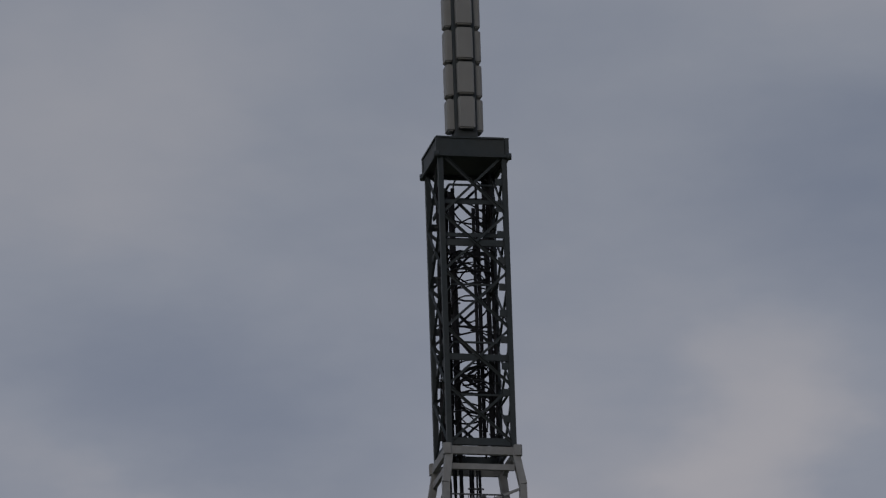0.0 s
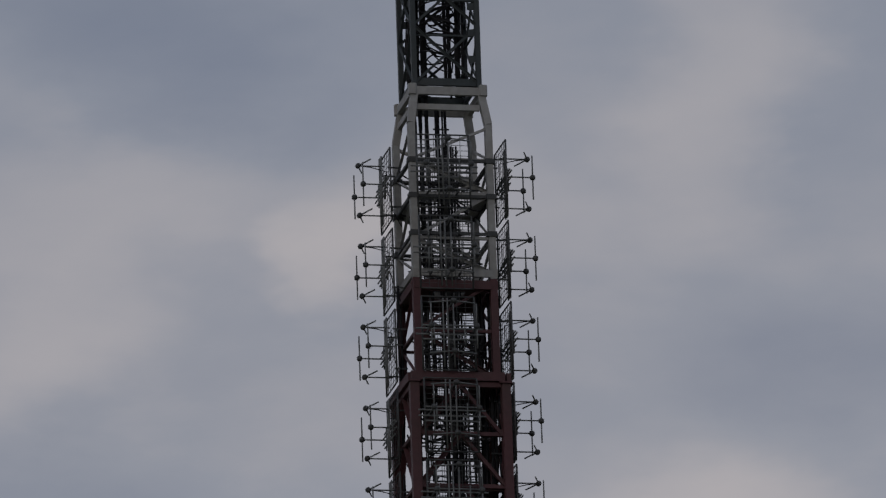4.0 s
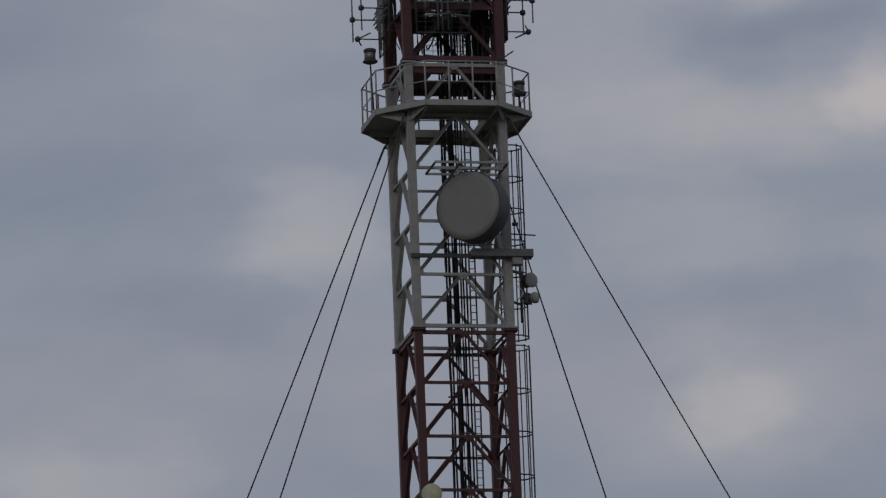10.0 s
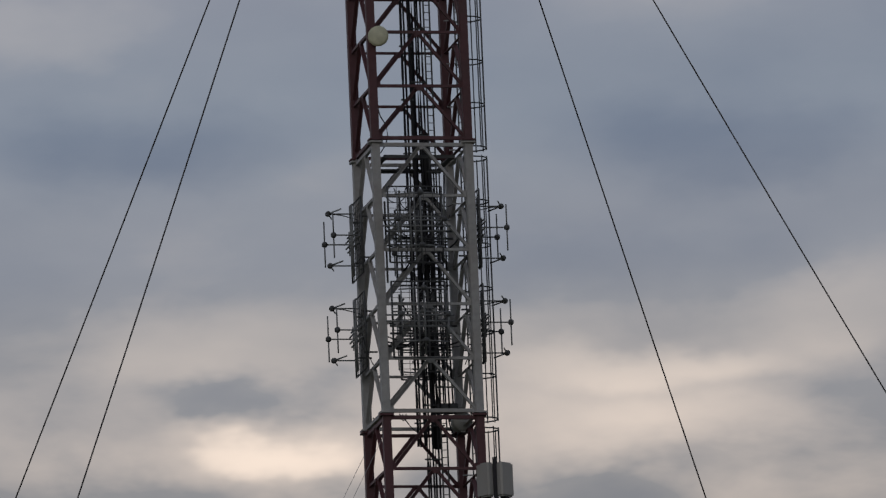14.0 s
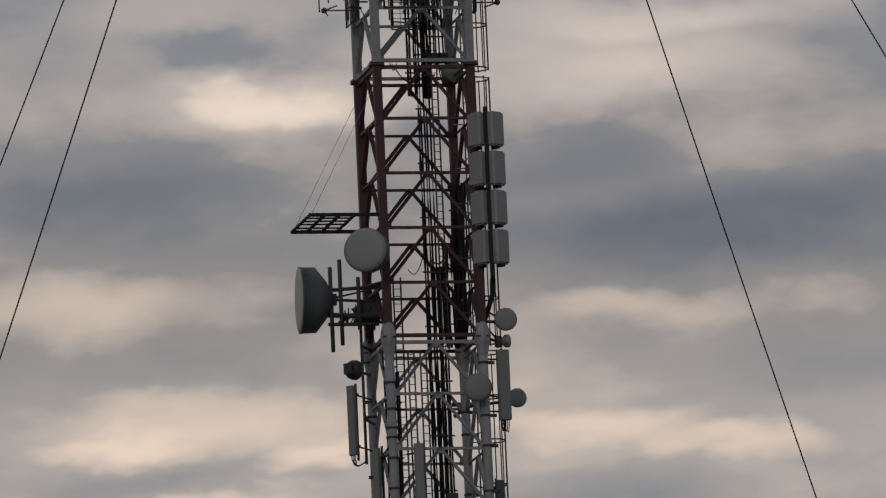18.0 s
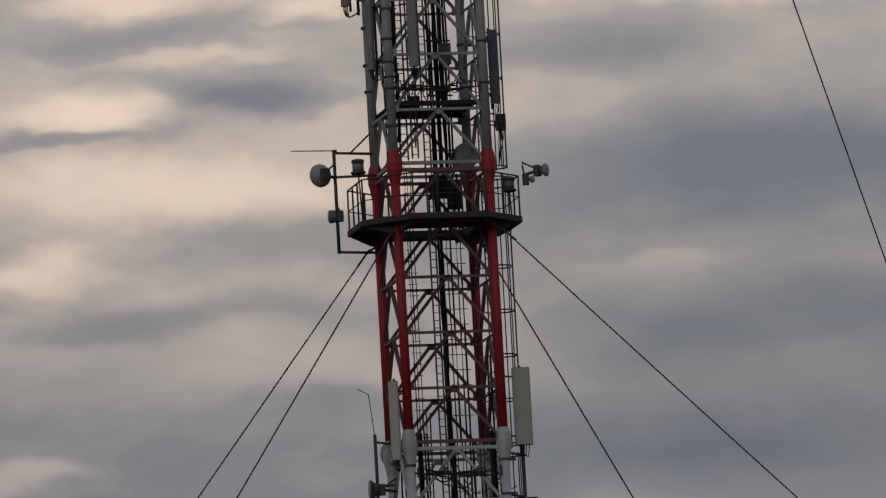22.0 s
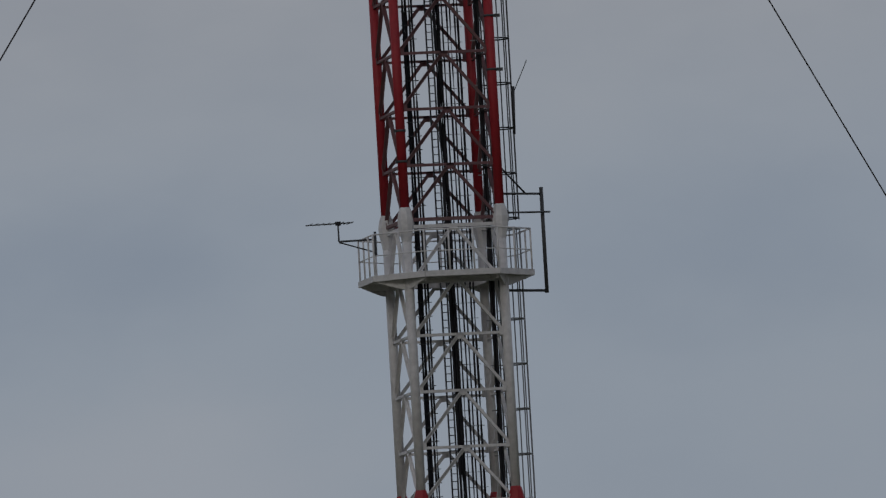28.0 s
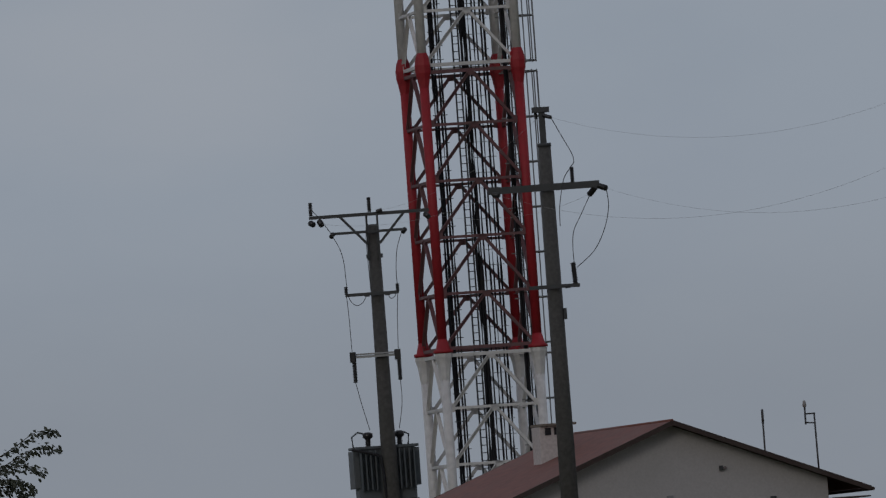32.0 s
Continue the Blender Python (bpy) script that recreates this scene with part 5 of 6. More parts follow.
for corner, levels in (((-1, -1), (53.1, 52.4, 51.9, 51.65, 51.1, 50.3, 49.7, 49.3, 49.0, 48.0)), ((1, -1), (53.6, 52.2, 51.4, 50.2, 49.1)), ((-1, 1), (53.0, 52.6, 51.0, 50.0, 49.3)), ((1, 1), (52.7, 52.1, 50.5))):
    for z in levels:
        leg_clamp(corner, z, "black steel clamp band round a mast leg")
for corner, levels in (((-1, -1), (39.1, 38.0, 37.3, 36.7)), ((1, -1), (39.2, 38.3, 37.0, 36.5)), ((-1, 1), (38.9, 37.6)), ((1, -1), (30.3, 28.9)), ((-1, -1), (27.4, 26.6))):
    for z in levels:
        leg_clamp(corner, z, "black steel clamp band round a mast leg")
cable_run(-1.06, -1.08, 47.6, 53.4, 3, 0.05, 0.028, "black cables strapped along a white mast leg", 0.02, 49)
cable_run(-1.12, -0.45, 47.2, 54.0, 5, 0.06, 0.022, "black jumper cables on the mast's side", 0.02, 21)
cable_run(-1.05, 0.4, 36.0, 39.5, 5, 0.07, 0.02, "black jumper cables on the mast's side", 0.03, 22)
cable_run(-0.7, -0.95, 36.0, 40.5, 3, 0.09, 0.025, "black cables beside a mast leg", 0.02, 23)
cable_run(0.95, 1.0, 54.4, 57.2, 4, 0.1, 0.04, "thick bundle of black cables at the back of the red section", 0.02, 24)
cable_run(1.0, -0.7, 54.4, 58.5, 3, 0.08, 0.03, "black cables beside the panel column", 0.02, 25)


def jumper_tangle(x, y, z, n, spread, drop, seed, label):
    """Loose jumper cables that hang in loops."""
    rnd = random.Random(seed)
    s = thing("jumper_cables", on_mast(x, y, z), label, "cables", "jumper cables")
    for k in range(n):
        a = Vector((rnd.uniform(-spread, spread), rnd.uniform(-0.3, 0.3), rnd.uniform(-0.15, 0.15)))
        b = a + Vector((rnd.uniform(-spread, spread), rnd.uniform(-0.4, 0.4), rnd.uniform(-0.5, 0.3)))
        dip = rnd.uniform(0.3, 1.0) * drop
        pts = [a.lerp(b, t / 8) - Vector((0, 0, dip * 4 * (t / 8) * (1 - t / 8))) for t in range(9)]
        piece("cable", BLACK, s, wire, [tuple(q) for q in pts], rnd.uniform(0.012, 0.02), 5)




def strung_cables(z, n, seed, label):
    """Jumper cables tied across the mast's front from leg to leg."""
    rnd = random.Random(seed)
    s = thing("strung_cables", on_mast(-1.2, -1.33, z), label, "cables", "strung cables")
    for k in range(n):
        a, b = rnd.uniform(0.0, 0.5), rnd.uniform(1.7, 2.35)
        za, zb, dip = rnd.uniform(-0.1, 0.14), rnd.uniform(-0.1, 0.14), rnd.uniform(0.02, 0.12)
        pts = [(a + (b - a) * t / 10, rnd.uniform(-0.02, 0.02), za + (zb - za) * t / 10 - dip * 4 * (t / 10) * (1 - t / 10) + rnd.uniform(-0.012, 0.012)) for t in range(11)]
        piece("cable", BLACK, s, wire, pts, rnd.uniform(0.014, 0.024), 6)
    for x in (0.1, 0.8, 1.7, 2.3):
        piece("tie", ZINC_DARK, s, box, (x, -0.03, -0.12), (x + 0.04, 0.05, 0.14))


strung_cables(38.9, 7, 61, "black jumper cables tied across the mast below its head")
strung_cables(37.15, 8, 62, "black jumper cables tied across the mast above the rest deck")
strung_cables(36.6, 4, 63, "black jumper cables tied along the rest deck")
strung_cables(49.0, 5, 64, "black jumper cables tied across the white section")
drum = thing("drum_antenna", on_mast(1.2, 0.8, 61.75), "small grey drum antenna at the head of the red section", "antenna")
piece("drum", PANEL_GREY, drum, lathe, pose(0, 0, 0, 90), [(0.24, -0.2), (0.27, -0.15), (0.27, 0.15), (0.24, 0.18), (0.01, 0.2)])
piece("stem", ZINC_DARK, drum, tube, (0, 0, 0), (0.05, 0.45, -0.1), 0.04)
jumper_tangle(0.0, -0.9, 37.1, 9, 1.0, 0.3, 31, "black jumper cables hanging in loops above the rest deck")
jumper_tangle(0.3, -0.8, 38.9, 8, 0.9, 0.3, 32, "black jumper cables slung across the mast")
jumper_tangle(-1.5, 0.1, 37.0, 7, 0.3, 0.6, 33, "black jumper cables hanging under the radio unit")
jumper_tangle(-0.9, -0.8, 49.2, 8, 0.5, 0.5, 34, "black jumper cables hanging under a panel antenna")
jumper_tangle(0.2, 0.2, 49.3, 10, 0.9, 0.4, 35, "black jumper cables hanging inside the mast")
jumper_tangle(-1.5, 0.2, 55.4, 9, 0.6, 0.4, 36, "black cables looped round the dish frame")
jumper_tangle(0.7, 0.6, 56.8, 8, 0.5, 0.6, 37, "black cables looped inside the red section")
jumper_tangle(-0.2, 0.4, 68.0, 8, 0.9, 0.5, 38, "black cables looped under the deck")
jumper_tangle(0.0, 0.0, 61.9, 6, 0.8, 0.4, 39, "black cables looped above the deck")


# ---- concrete poles with power lines ----
def insulator(s, p, q, r=0.055):
    """A slim ribbed insulator from p to q."""
    p, q, r = Vector(p), Vector(q), r * 0.78
    L = (q - p).length
    prof, n = [(r * 0.45, 0)], max(3, int(L / 0.03))
    for i in range(n):
        z = L * (i + 0.15) / n
        prof += [(r * 0.72, z), (r, z + L / n * 0.3), (r * 0.95, z + L / n * 0.5), (r * 0.72, z + L / n * 0.65)]
    prof.append((r * 0.35, L))
    return piece("insulator", PORCELAIN, s, lathe, aim(p, q), prof, seg=10)


def concrete_pole(name, x, y, top, r0, r1, label):
    g = ground_height(x, y)
    s = thing(name, pose(x, y, 0), label, "power pole", "power poles")
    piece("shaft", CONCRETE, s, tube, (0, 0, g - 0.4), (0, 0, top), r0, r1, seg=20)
    return s


P1 = concrete_pole("power_pole", -2.345, 236, 10.8, 0.185, 0.115, "round concrete power pole that carries a transformer")


def swing(pts, steps=6):
    """A smooth curve through a few points."""
    p = [Vector(q) for q in pts]
    p = [p[0] * 2 - p[1]] + p + [p[-1] * 2 - p[-2]]
    out = []
    for a, b, c, d in zip(p, p[1:], p[2:], p[3:]):
        for i in range(steps):
            t = i / steps
            out.append(0.5 * (2 * b + (c - a) * t + (2 * a - 5 * b + 4 * c - d) * t * t + (3 * b - 3 * c + d - a) * t ** 3))
    return out + [p[-2]]


def a_bar(s, name, x0, x1, z, w, y=-0.18, mat=ZINC_DARK):
    piece(name, mat, s, bar, (x0, y, z), (x1, y, z), 0.06, w)


a_bar(P1, "crossarm", -1.22, 1.12, 11.0, 0.065)
a_bar(P1, "crossarm", -0.82, 0.58, 10.66, 0.05)
a_bar(P1, "crossarm", -0.62, 0.42, 9.45, 0.06)
a_bar(P1, "crossarm", -0.6, 0.34, 8.24, 0.045, -0.2, ZINC)
a_bar(P1, "crossarm", -0.6, 0.34, 8.29, 0.03, -0.16, ZINC)
for x in (-0.11, 0.1):
    piece("head_plate", ZINC_DARK, P1, bar, (x, -0.13, 10.1), (x, -0.13, 11.0), 0.04, 0.04)
for x in (-0.13, 0.13):
    piece("band_bolt", ZINC_DARK, P1, box, (x - 0.03, -0.16, 10.14), (x + 0.03, -0.08, 10.22))
for sx in (-1, 1):
    piece("knee_brace", ZINC_DARK, P1, bar, (sx * 0.12, -0.2, 10.42), (sx * 0.62, -0.2, 10.98), 0.03, 0.05)
insulator(P1, (-1.18, -0.18, 11.04), (-1.18, -0.18, 11.3))
insulator(P1, (-0.04, -0.18, 11.04), (-0.04, -0.18, 11.33))
insulator(P1, (-1.2, -0.2, 10.9), (-1.14, -0.35, 10.86), 0.075)
insulator(P1, (-1.02, -0.2, 10.92), (-0.98, -0.36, 10.84), 0.075)
insulator(P1, (1.04, -0.2, 10.92), (1.1, -0.38, 10.86), 0.07)
insulator(P1, (0.1, -0.2, 11.04), (0.2, -0.3, 11.06), 0.05)
for x in (-0.82, 0.58):
    insulator(P1, (x, -0.18, 10.6), (x + 0.05, -0.3, 10.66), 0.06)
for x in (-0.6, 0.4):
    insulator(P1, (x, -0.18, 9.46), (x, -0.18, 9.62), 0.05)
for x in (-0.2, 0.2):
    piece("band_bolt", ZINC_DARK, P1, box, (x - 0.05, -0.22, 9.4), (x + 0.05, -0.1, 9.48))
for x in (-0.56, 0.31):
    piece("fuse_head", PORCELAIN, P1, box, (x - 0.06, -0.26, 8.14), (x + 0.06, -0.12, 8.34), bevel=0.02)
    insulator(P1, (x + 0.02, -0.2, 8.14), (x + 0.02, -0.22, 7.74), 0.06)
for pts in (
    [(-1.2, -0.25, 11.2), (-1.0, -0.28, 10.95), (-0.78, -0.3, 10.6), (-0.62, -0.28, 10.2), (-0.58, -0.22, 9.6)],
    [(0.58, -0.3, 10.66), (0.45, -0.26, 10.3), (0.4, -0.24, 9.9), (0.4, -0.22, 9.6)],
    [(-0.6, -0.22, 9.5), (-0.5, -0.22, 9.3), (-0.4, -0.22, 9.24), (-0.28, -0.22, 9.3), (-0.2, -0.2, 9.45)],
    [(0.4, -0.22, 9.5), (0.33, -0.22, 9.36), (0.25, -0.22, 9.34), (0.2, -0.2, 9.45)],
    [(-0.6, -0.2, 9.46), (-0.58, -0.2, 9.0), (-0.57, -0.2, 8.35)],
    [(0.4, -0.2, 9.46), (0.36, -0.2, 9.0), (0.33, -0.2, 8.35)],
    [(-0.54, -0.22, 7.74), (-0.46, -0.22, 7.35), (-0.33, -0.22, 6.8)],
    [(0.33, -0.22, 7.74), (0.33, -0.22, 7.3), (0.24, -0.22, 6.8)],
    [(-0.04, -0.2, 11.1), (-0.1, -0.22, 10.9), (-0.14, -0.24, 10.5), (-0.12, -0.24, 9.5)],
):
    piece("jumper_wire", ZINC_DARK, P1, wire, swing(pts), 0.007, 5)

tr = thing("transformer", pose(-2.38, 236.05, 5.45, 0, 0, 8), "grey pole-mounted oil transformer with cooling fins", "transformer")
piece("tank", TANK, tr, box, (-0.56, 0.1, 0), (0.56, 0.85, 1.0), bevel=0.06)
piece("lid", TANK, tr, box, (-0.64, 0.04, 1.0), (0.64, 0.92, 1.05), bevel=0.04)
piece("base_skid", ZINC_DARK, tr, box, (-0.6, 0.2, -0.08), (0.6, 0.75, 0.0))
for side in (-1, 1):
    piece("radiator", TANK, tr, box, (side * 0.57 - 0.06 + side * 0.02, 0.12, 0.25), (side * 0.57 + 0.06 + side * 0.02, 0.88, 0.98), bevel=0.01)
for k in range(12):
    x = -0.52 + k * 1.04 / 11
    if abs(x) < 0.16:
        continue
    piece("fin", TANK, tr, box, (x - 0.012, -0.08, 0.2), (x + 0.012, 0.1, 0.97))
for x in (-0.32, 0.3):
    insulator(tr, (x, 0.3, 1.05), (x, 0.25, 1.3), 0.08)
    piece("bushing_cap", PORCELAIN, tr, lathe, pose(x, 0.27, 1.2), [(0.06, 0), (0.1, 0.03), (0.1, 0.1), (0.05, 0.13)], seg=14)
insulator(tr, (0.0, 0.4, 1.05), (0.0, 0.4, 1.42), 0.07)
piece("pipe", TANK, tr, wire, [(-0.6, 0.4, 1.05), (-0.62, 0.4, 1.25), (-0.5, 0.4, 1.34), (-0.36, 0.4, 1.3)], 0.02)
piece("pipe", TANK, tr, wire, [(0.48, 0.4, 1.05), (0.5, 0.4, 1.25), (0.4, 0.4, 1.3)], 0.02)
piece("cable", BLACK, tr, wire, [(-0.7, -0.1, 1.0), (-0.4, -0.14, 0.93), (-0.15, -0.16, 0.85), (-0.1, -0.16, 0.4), (-0.08, -0.16, -0.4), (-0.1, -0.1, -1.6), (-0.06, -0.05, -3.0)], 0.03)
piece("bracket", ZINC_DARK, tr, bar, (-0.5, -0.12, -0.1), (0.5, -0.12, -0.1), 0.08, 0.12)
for x in (-0.52, -0.46, 0.46, 0.52):
    piece("drop_pipe", ZINC_DARK, tr, tube, (x, 0.1, -0.02), (x, 0.1, -0.75), 0.018)
for x in (-0.45, 0.45):
    piece("brace", ZINC_DARK, tr, bar, (x, 0.4, -0.08), (x * 0.2, 0.0, -0.9), 0.05, 0.05)

P2 = concrete_pole("power_pole", 1.06, 228, 11.73, 0.19, 0.12, "round concrete power pole with a steel crossarm")
piece("extension", ZINC_DARK, P2, box, (-0.07, -0.06, 11.6), (0.05, 0.06, 12.4))
piece("pole_cap", ZINC_DARK, P2, tube, (0, 0, 11.71), (0, 0, 11.78), 0.13, seg=16)
piece("head_plate", ZINC_DARK, P2, box, (-0.19, -0.1, 12.36), (0.14, 0.1, 12.46))
insulator(P2, (0.02, -0.12, 12.3), (0.16, -0.3, 12.24), 0.05)
insulator(P2, (-0.12, 0.0, 12.36), (-0.12, 0.0, 12.24), 0.045)
a_bar(P2, "crossarm", -1.12, 0.98, 10.94, 0.13, -0.17)
a_bar(P2, "crossarm", -0.48, 0.48, 9.07, 0.07, -0.19)
insulator(P2, (0.48, -0.17, 11.0), (0.48, -0.17, 11.3), 0.055)
insulator(P2, (0.97, -0.2, 10.9), (1.1, -0.35, 10.84), 0.075)
insulator(P2, (0.9, -0.1, 10.88), (0.78, 0.1, 10.76), 0.075)
insulator(P2, (-1.02, -0.2, 10.88), (-0.92, -0.35, 10.84), 0.065)
insulator(P2, (0.4, -0.19, 9.1), (0.38, -0.19, 9.5), 0.07)
piece("hook", ZINC_DARK, P2, box, (0.14, -0.1, 8.45), (0.2, 0.0, 8.66), bevel=0.01)
insulator(P2, (0.3, -0.2, 9.05), (0.2, -0.24, 9.05), 0.04)
for pts in (
    [(0.16, -0.3, 12.24), (0.35, -0.28, 11.85), (0.5, -0.24, 11.55), (0.53, -0.22, 11.38), (0.46, -0.2, 11.3)],
    [(0.46, -0.2, 11.28), (0.33, -0.2, 11.1), (0.25, -0.2, 10.8), (0.2, -0.2, 10.5), (0.19, -0.2, 10.2)],
    [(1.1, -0.35, 10.84), (1.12, -0.3, 10.5), (1.02, -0.26, 10.1), (0.8, -0.22, 9.7), (0.45, -0.2, 9.4)],
    [(0.78, 0.1, 10.74), (0.6, 0.0, 10.4), (0.44, -0.1, 10.1), (0.4, -0.18, 9.8), (0.4, -0.18, 9.5)],
):
    piece("jumper_wire", ZINC_DARK, P2, wire, swing(pts), 0.008, 5)

# next pole of the line, past the edge of the view
P3 = concrete_pole("power_pole", 11.5, 210.9, 13.4, 0.19, 0.12, "round concrete power pole further along the line")
a_bar(P3, "crossarm", -0.9, 1.2, 12.15, 0.13, -0.17)
for x, z in ((-0.6, 12.2), (0.0, 13.4), (1.0, 12.15)):
    insulator(P3, (x, -0.17 if x else 0, z), (x, -0.17 if x else 0, z + 0.2))


def power_line(a, b, sag, label):
    """A conductor that hangs from a to b as a parabola."""
    a, b = Vector(a), Vector(b)
    s = thing("power_line", Matrix.Translation(a), label, "power line", "power lines")
    pts = []
    for i in range(33):
        t = i / 32
        p = a.lerp(b, t) - a
        p.z -= sag * t * (1 - t)
        pts.append(p)
    piece("conductor", ZINC, s, wire, pts, 0.0019, 5)


power_line((1.22, 227.7, 12.24), (11.5, 210.9, 13.6), 5.83, "thin bare conductor hanging between power poles")
power_line((0.14, 227.65, 10.84), (10.9, 210.73, 12.38), 6.24, "thin bare conductor hanging between power poles")
power_line((2.16, 227.65, 10.84), (12.5, 210.73, 12.33), 6.32, "thin bare conductor hanging between power poles")
power_line((-1.03, 235.65, 10.86), (1.84, 228.1, 10.76), 0.9, "thin bare conductor between the two concrete poles")
power_line((-2.13, 235.7, 11.06), (0.94, 228.0, 12.24), 1.1, "thin bare conductor between the two concrete poles")
power_line((-3.33, 235.65, 10.86), (0.04, 228.1, 10.88), 0.9, "thin bare conductor between the two concrete poles")


# ---- house ----
HX, HY, HZ, TURN_H = 3.39, 250.0, 6.88, 17.4
HG = ground_height(HX, HY)
RISE, SPAN, LONG = 0.385, 4.2, 7.4
WALL = 3.4


def build_house():
    s = thing("house", pose(HX, HY, HG, 0, 0, TURN_H), "single-storey grey rendered house with a red metal roof", "house")
    ridge = HZ - HG
    eave_wall = ridge - RISE * WALL - 0.16
    y0, y1 = 0.4, LONG - 0.35
    t = 0.25
    for y in (y0, y1 - t):
        bm = bmesh.new()
        ring = [(-WALL, -0.3), (WALL, -0.3), (WALL, eave_wall + 0.09), (0, ridge - 0.07), (-WALL, eave_wall + 0.09)]
        m = Matrix(((1, 0, 0, 0), (0, 0, -1, y + t), (0, 1, 0, 0), (0, 0, 0, 1)))
        prism(bm, ring, 0, t, m)
        part("gable_wall", bm, PLASTER, s)
    for sx in (-1, 1):
        x = sx * (WALL - t / 2)
        piece("side_wall", PLASTER, s, box, (x - t / 2, y0 + t, -0.3), (x + t / 2, y1 - t, eave_wall - 0.01))
    for sx in (-1, 1):
        bm = bmesh.new()
        th = 0.03
        ring = [(0, ridge), (sx * SPAN, ridge - RISE * SPAN), (sx * SPAN, ridge - RISE * SPAN - th), (0, ridge - th)]
        if sx > 0:
            ring = ring[::-1]
        m = Matrix(((1, 0, 0, 0), (0, 0, -1, LONG), (0, 1, 0, 0), (0, 0, 0, 1)))
        prism(bm, ring, 0, LONG, m)
        part("roof_slope", bm, ROOF, s, "red metal roof sheet")
        for y in (-0.012, LONG + 0.012):
            piece("verge_board", FASCIA, s, bar, (0, y, ridge - 0.05), (sx * SPAN, y, ridge - 0.05 - RISE * SPAN), 0.03, 0.1, (0, 0, 1))
        piece("soffit", FASCIA, s, box, (min(sx * (WALL - 0.02), sx * SPAN), 0.03, ridge - RISE * SPAN - 0.22), (max(sx * (WALL - 0.02), sx * SPAN), LONG - 0.03, ridge - RISE * SPAN - 0.19))
        piece("gutter", FASCIA, s, tube, (sx * (SPAN + 0.05), 0.0, ridge - RISE * SPAN - 0.06), (sx * (SPAN + 0.05), LONG, ridge - RISE * SPAN - 0.05), 0.04, seg=10)
        bm = bmesh.new()
        for y in (0.2,):
            ring = [(sx * 0.0, ridge - 0.04), (sx * SPAN, ridge - RISE * SPAN - 0.04), (sx * SPAN, ridge - RISE * SPAN - 0.06), (sx * 0.0, ridge - 0.06)]
            if sx > 0:
                ring = ring[::-1]
            m = Matrix(((1, 0, 0, 0), (0, 0, -1, y0 + 0.02), (0, 1, 0, 0), (0, 0, 0, 1)))
            prism(bm, ring, 0, y0 - 0.02, m)
        part("overhang_lining", bm, FASCIA, s)
    piece("ridge_cap", ROOF, s, tube, (0, 0.04, ridge - 0.015), (0, LONG, ridge - 0.015), 0.045, seg=10)
    chimney_z = ridge - RISE * 1.5 - 0.2
    ch = piece("chimney", material("chimney_render", (0.6, 0.56, 0.55), 0.9, grain=15, dirt=(0.34, 0.31, 0.28)), s, box, (-1.70, 3.75, chimney_z - 0.05), (-1.18, 4.3, ridge + 0.12), label="pale rendered chimney", bevel=0.01)
    piece("chimney_cap", material("chimney_slab", (0.2, 0.17, 0.14), 0.9, grain=12), ch, box, (-1.68, 3.63, ridge + 0.13), (-0.92, 4.42, ridge + 0.18))
    # black blocks on the solid face stand in for the shade inside the flue openings
    for x in (-1.58, -1.38):
        piece("flue_opening", BLACK, ch, box, (x, 3.735, ridge - 0.06), (x + 0.13, 3.76, ridge + 0.09))
    lamp = piece("wall_lamp", ZINC_DARK, s, box, (1.06, 0.32, 3.3), (1.13, 0.4, 3.4), bevel=0.01)
    piece("lamp_glass", LAMP_RED, lamp, lathe, pose(1.17, 0.36, 3.35, 90), [(0.02, 0), (0.035, 0.02), (0.03, 0.06)], seg=10)
    piece("vent_hood", ZINC, s, box, (-0.12, 0.3, 2.66), (0.0, 0.4, 2.85), bevel=0.02)
    piece("vent_hood", ZINC_DARK, s, box, (2.12, 0.3, 2.6), (2.24, 0.4, 2.7), bevel=0.02)
    return ridge


RIDGE = build_house()


def roof_mast(x, y, top, bracket, label):
    base = RIDGE - RISE * abs(x)
    s = thing("aerial_mast", pose(HX, HY, HG, 0, 0, TURN_H) @ pose(x, y, base), label, "aerial", "roof aerials")
    h = top - HG - base
    piece("rod", ZINC_DARK, s, tube, (0, 0, -0.02), (-0.02 if bracket else 0, 0, h), 0.02, seg=8)
    if bracket:
        piece("arm", ZINC_DARK, s, bar, (0, 0, h - 0.02), (-0.22, 0, h - 0.02), 0.03, 0.03)
        piece("arm", ZINC_DARK, s, bar, (0, 0, h - 0.22), (-0.22, 0, h - 0.2), 0.03, 0.03)
        piece("stub", ZINC_DARK, s, tube, (-0.22, 0, h - 0.24), (-0.22, 0, h + 0.14), 0.02)
        piece("lamp", RADOME, s, lathe, pose(-0.22, 0, h + 0.12), [(0.03, 0), (0.045, 0.04), (0.03, 0.12), (0.008, 0.15)], seg=10)
    else:
        piece("joint", ZINC_DARK, s, tube, (0, 0, h - 0.3), (0, 0, h - 0.02), 0.028)


roof_mast(3.3, 4.0, 7.08, False, "thin grey aerial rod standing on the roof")
roof_mast(3.85, 2.2, 6.9, True, "thin grey aerial mast with a bracket and lamp on the roof")


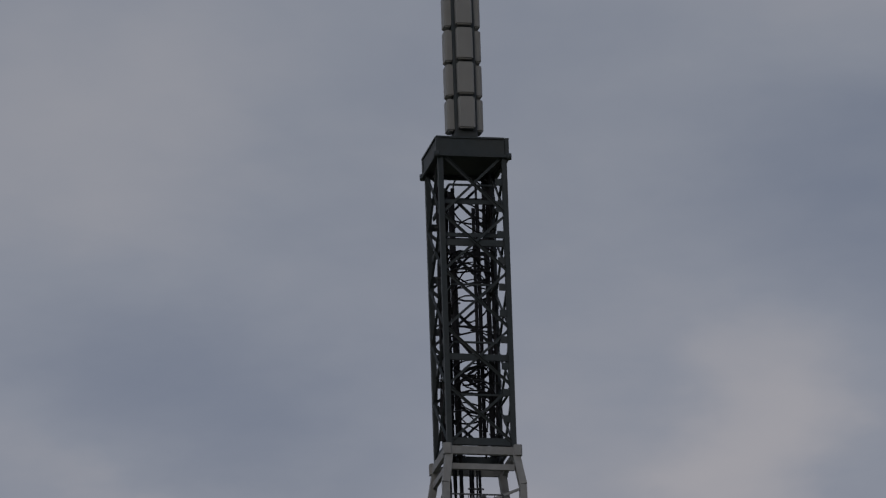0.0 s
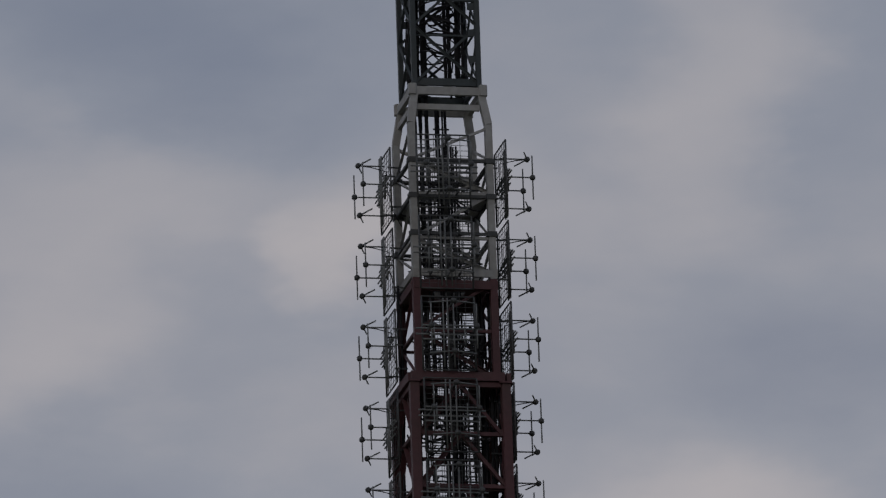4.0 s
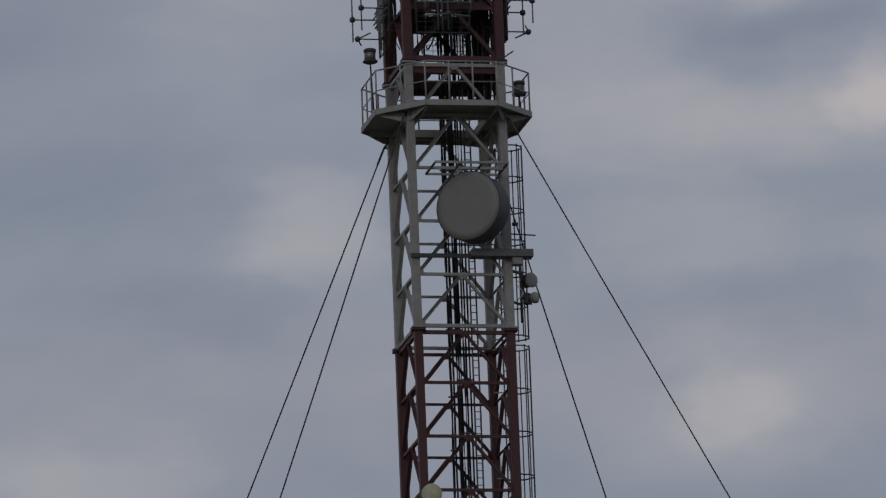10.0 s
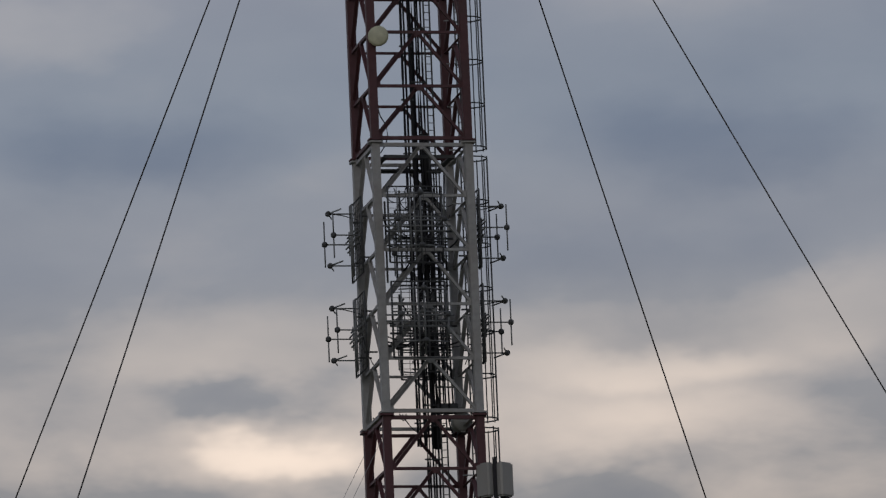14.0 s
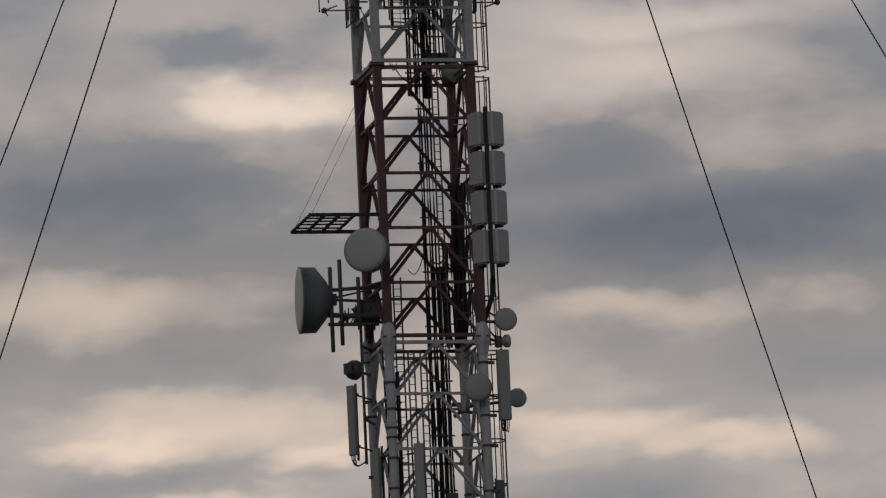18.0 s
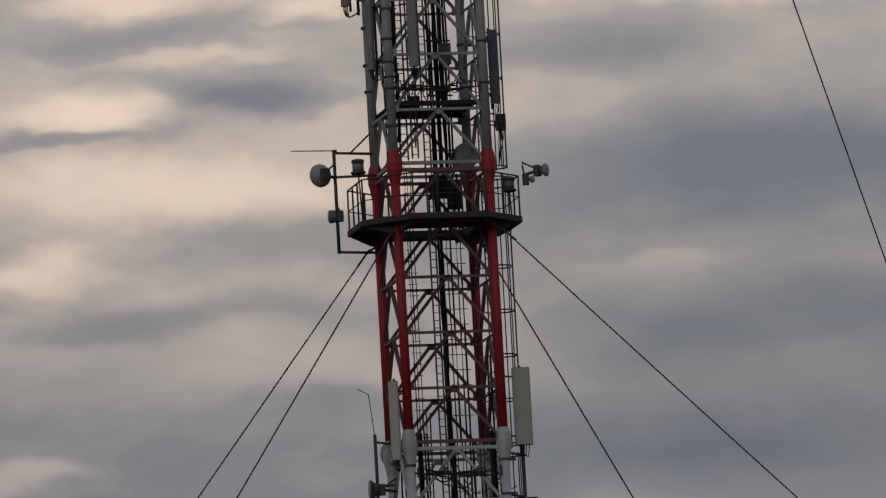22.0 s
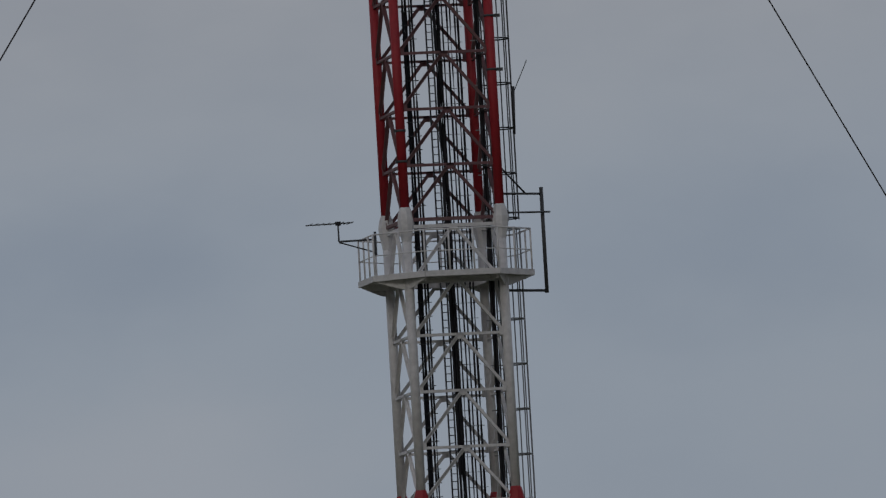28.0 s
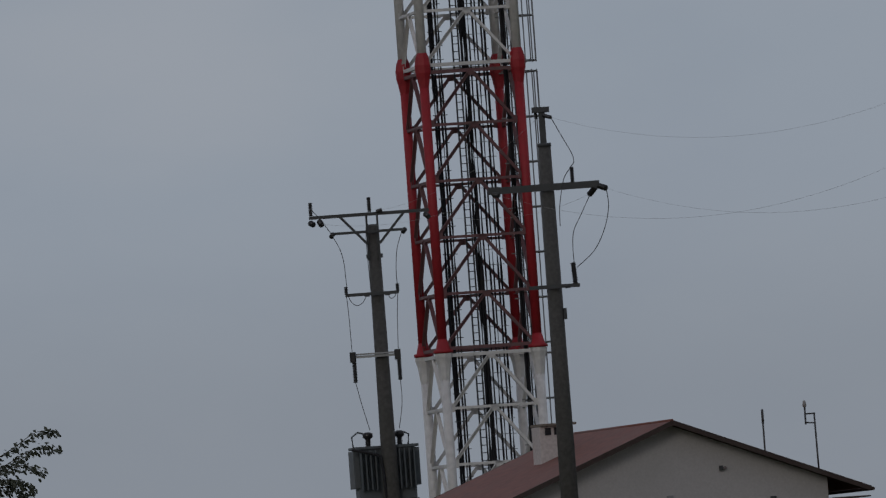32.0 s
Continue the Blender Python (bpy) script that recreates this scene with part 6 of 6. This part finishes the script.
# ---- trees ----
def leaf_cluster(bm, p, d, rnd, n, size, spread):
    """Small folded leaves along a twig."""
    for _ in range(n):
        c = p + Vector((rnd.gauss(0, spread), rnd.gauss(0, spread), rnd.gauss(0, spread) - 0.02))
        a = (Vector((rnd.uniform(-1, 1), rnd.uniform(-1, 1), rnd.uniform(-1.3, 0.2))) + d * 0.6).normalized() * size * rnd.uniform(0.7, 1.4)
        side = a.cross(Vector((rnd.uniform(-1, 1), rnd.uniform(-1, 1), rnd.uniform(-1, 1)))).normalized() * size * 0.22
        v = [bm.verts.new(q) for q in (c, c + a * 0.5 + side, c + a, c + a * 0.5 - side)]
        bm.faces.new((v[0], v[1], v[2]))
        bm.faces.new((v[0], v[2], v[3]))


def tree(x, y, height, limbs, label, seed, size, per, fill):
    """A trunk, limbs that bend and fork, and a crown of small leaves."""
    rnd = random.Random(seed)
    g = ground_height(x, y)
    s = thing("tree", pose(x, y, g), label, "tree", "trees")
    trunk = [Vector((0.04 * math.sin(i), 0.05 * math.cos(1.7 * i), height * 0.72 * i / 6)) for i in range(7)]
    bm = bmesh.new()
    for i in range(6):
        tube(bm, trunk[i], trunk[i + 1], 0.17 * (1 - i / 8), 0.17 * (1 - (i + 1) / 8), seg=10)
    part("trunk", bm, BARK, s)
    leaves = bmesh.new()

    def limb(a, b, r, level):
        bend = Vector((rnd.uniform(-0.12, 0.12), rnd.uniform(-0.12, 0.12), 0.10)) * (b - a).length
        pts = [a + (b - a) * t + bend * 4 * t * (1 - t) * 0.4 for t in (0, 0.2, 0.4, 0.6, 0.8, 1.0)]
        bm = bmesh.new()
        for i in range(5):
            tube(bm, pts[i], pts[i + 1], r * (1 - i / 6), r * (1 - (i + 1) / 6), seg=6)
        part("limb", bm, BARK, s)
        d = (b - a).normalized()
        for i in range(2, 6):
            for k in range(1 if level == 2 else per):
                t = rnd.random()
                p = pts[i - 1].lerp(pts[i], t)
                leaf_cluster(leaves, p, d, rnd, 3, size, 0.035 + 0.01 * level)
        if level < 2:
            for k in range(fill):
                q = pts[rnd.choice((2, 3, 4))]
                e = q + (d + Vector((rnd.uniform(-0.8, 0.8), rnd.uniform(-0.8, 0.8), rnd.uniform(-0.9, -0.2)))) * (b - a).length * rnd.uniform(0.14, 0.24)
                limb(q, e, r * 0.4, level + 1)

    for k, end in enumerate(limbs):
        start = trunk[3 + k % 4]
        limb(Vector(start), Vector((end[0] - x, end[1] - y, end[2] - g)), 0.02, 0)
    part("crown", leaves, LEAF, s, kind="stuff")


def frond_tree(x, y, label, seed):
    """A young tree whose long side shoots carry drooping leaves close along the twig."""
    rnd = random.Random(seed)
    g = ground_height(x, y)
    s = thing("tree", pose(x, y, g), label, "tree", "trees")
    bm = bmesh.new()
    trunk = [Vector((0.04 * math.sin(i), 0.05 * math.cos(1.7 * i), 0.55 * i)) for i in range(8)]
    for i in range(7):
        tube(bm, trunk[i], trunk[i + 1], 0.15 * (1 - i / 9), 0.15 * (1 - (i + 1) / 9), seg=10)
    part("trunk", bm, BARK, s)
    leaves = bmesh.new()
    shoots = [
        [(-8.3, 4.75), (-7.5, 5.16), (-6.97, 5.44), (-6.6, 5.66), (-6.31, 5.66)],
        [(-8.2, 4.7), (-7.4, 5.06), (-6.95, 5.28), (-6.62, 5.43), (-6.29, 5.43)],
        [(-8.2, 4.62), (-7.4, 4.98), (-7.0, 5.17), (-6.75, 5.2), (-6.53, 5.1)],
        [(-8.3, 4.6), (-7.5, 4.92), (-7.1, 5.02), (-6.86, 4.99), (-6.67, 4.88)],
        [(-8.3, 4.5), (-7.5, 4.82), (-7.15, 4.92), (-6.95, 4.88), (-6.78, 4.77)],
        [(-10.9, 4.9), (-11.6, 5.3), (-12.2, 5.4)],
        [(-10.6, 5.0), (-11.0, 5.6), (-11.6, 5.9)],
        [(-9.6, 5.2), (-9.3, 5.7), (-8.8, 5.8)],
        [(-10.0, 5.1), (-10.3, 5.6), (-10.2, 6.0)],
        [(-10.8, 4.6), (-11.8, 4.8), (-12.6, 4.6)],
    ]
    for k, way in enumerate(shoots):
        side = rnd.uniform(-0.25, 0.25)
        pts = swing([trunk[4 + k % 3]] + [(px - x, side * (i + 1) / len(way), pz - g) for i, (px, pz) in enumerate(way)], 10)
        bm = bmesh.new()
        for i in range(len(pts) - 1):
            r = 0.014 * (1 - 0.9 * i / len(pts))
            tube(bm, pts[i], pts[i + 1], r, r, seg=5, caps=False)
        part("limb", bm, BARK, s)
        for i in range(len(pts) // 3, len(pts) - 1):
            d = (pts[i + 1] - pts[i]).normalized()
            for _ in range(5):
                # each leaf hangs from the twig, outwards and down
                c = pts[i].lerp(pts[i + 1], rnd.random()) + Vector((rnd.gauss(0, 0.02), rnd.gauss(0, 0.04), rnd.gauss(-0.02, 0.035)))
                a = (d * rnd.uniform(0.1, 0.8) + Vector((rnd.gauss(0, 0.25), rnd.gauss(0, 0.6), rnd.uniform(-1.1, 0.1)))).normalized() * rnd.uniform(0.05, 0.1)
                w = a.cross(Vector((rnd.gauss(0, 0.4), 1, rnd.gauss(0, 0.4)))).normalized() * a.length * rnd.uniform(0.16, 0.26)
                v = [leaves.verts.new(q) for q in (c, c + a * 0.35 + w, c + a * 0.75 + w * 0.7, c + a, c + a * 0.75 - w * 0.7, c + a * 0.35 - w)]
                leaves.faces.new(v)
    part("crown", leaves, LEAF, s, kind="stuff")


frond_tree(-9.8, 170, "green broad-leaved tree with drooping leafy twigs", 5)
tree(11.6, 300, 4.4, [(9.1, 300, 5.55), (9.4, 299.6, 5.7), (10.2, 300.4, 6.3), (11.6, 300, 6.9), (13.2, 300, 6.2), (12.6, 299, 6.6), (9.8, 299, 5.2)],
     "green bushy tree behind the house", 9, 0.11, 14, 3)
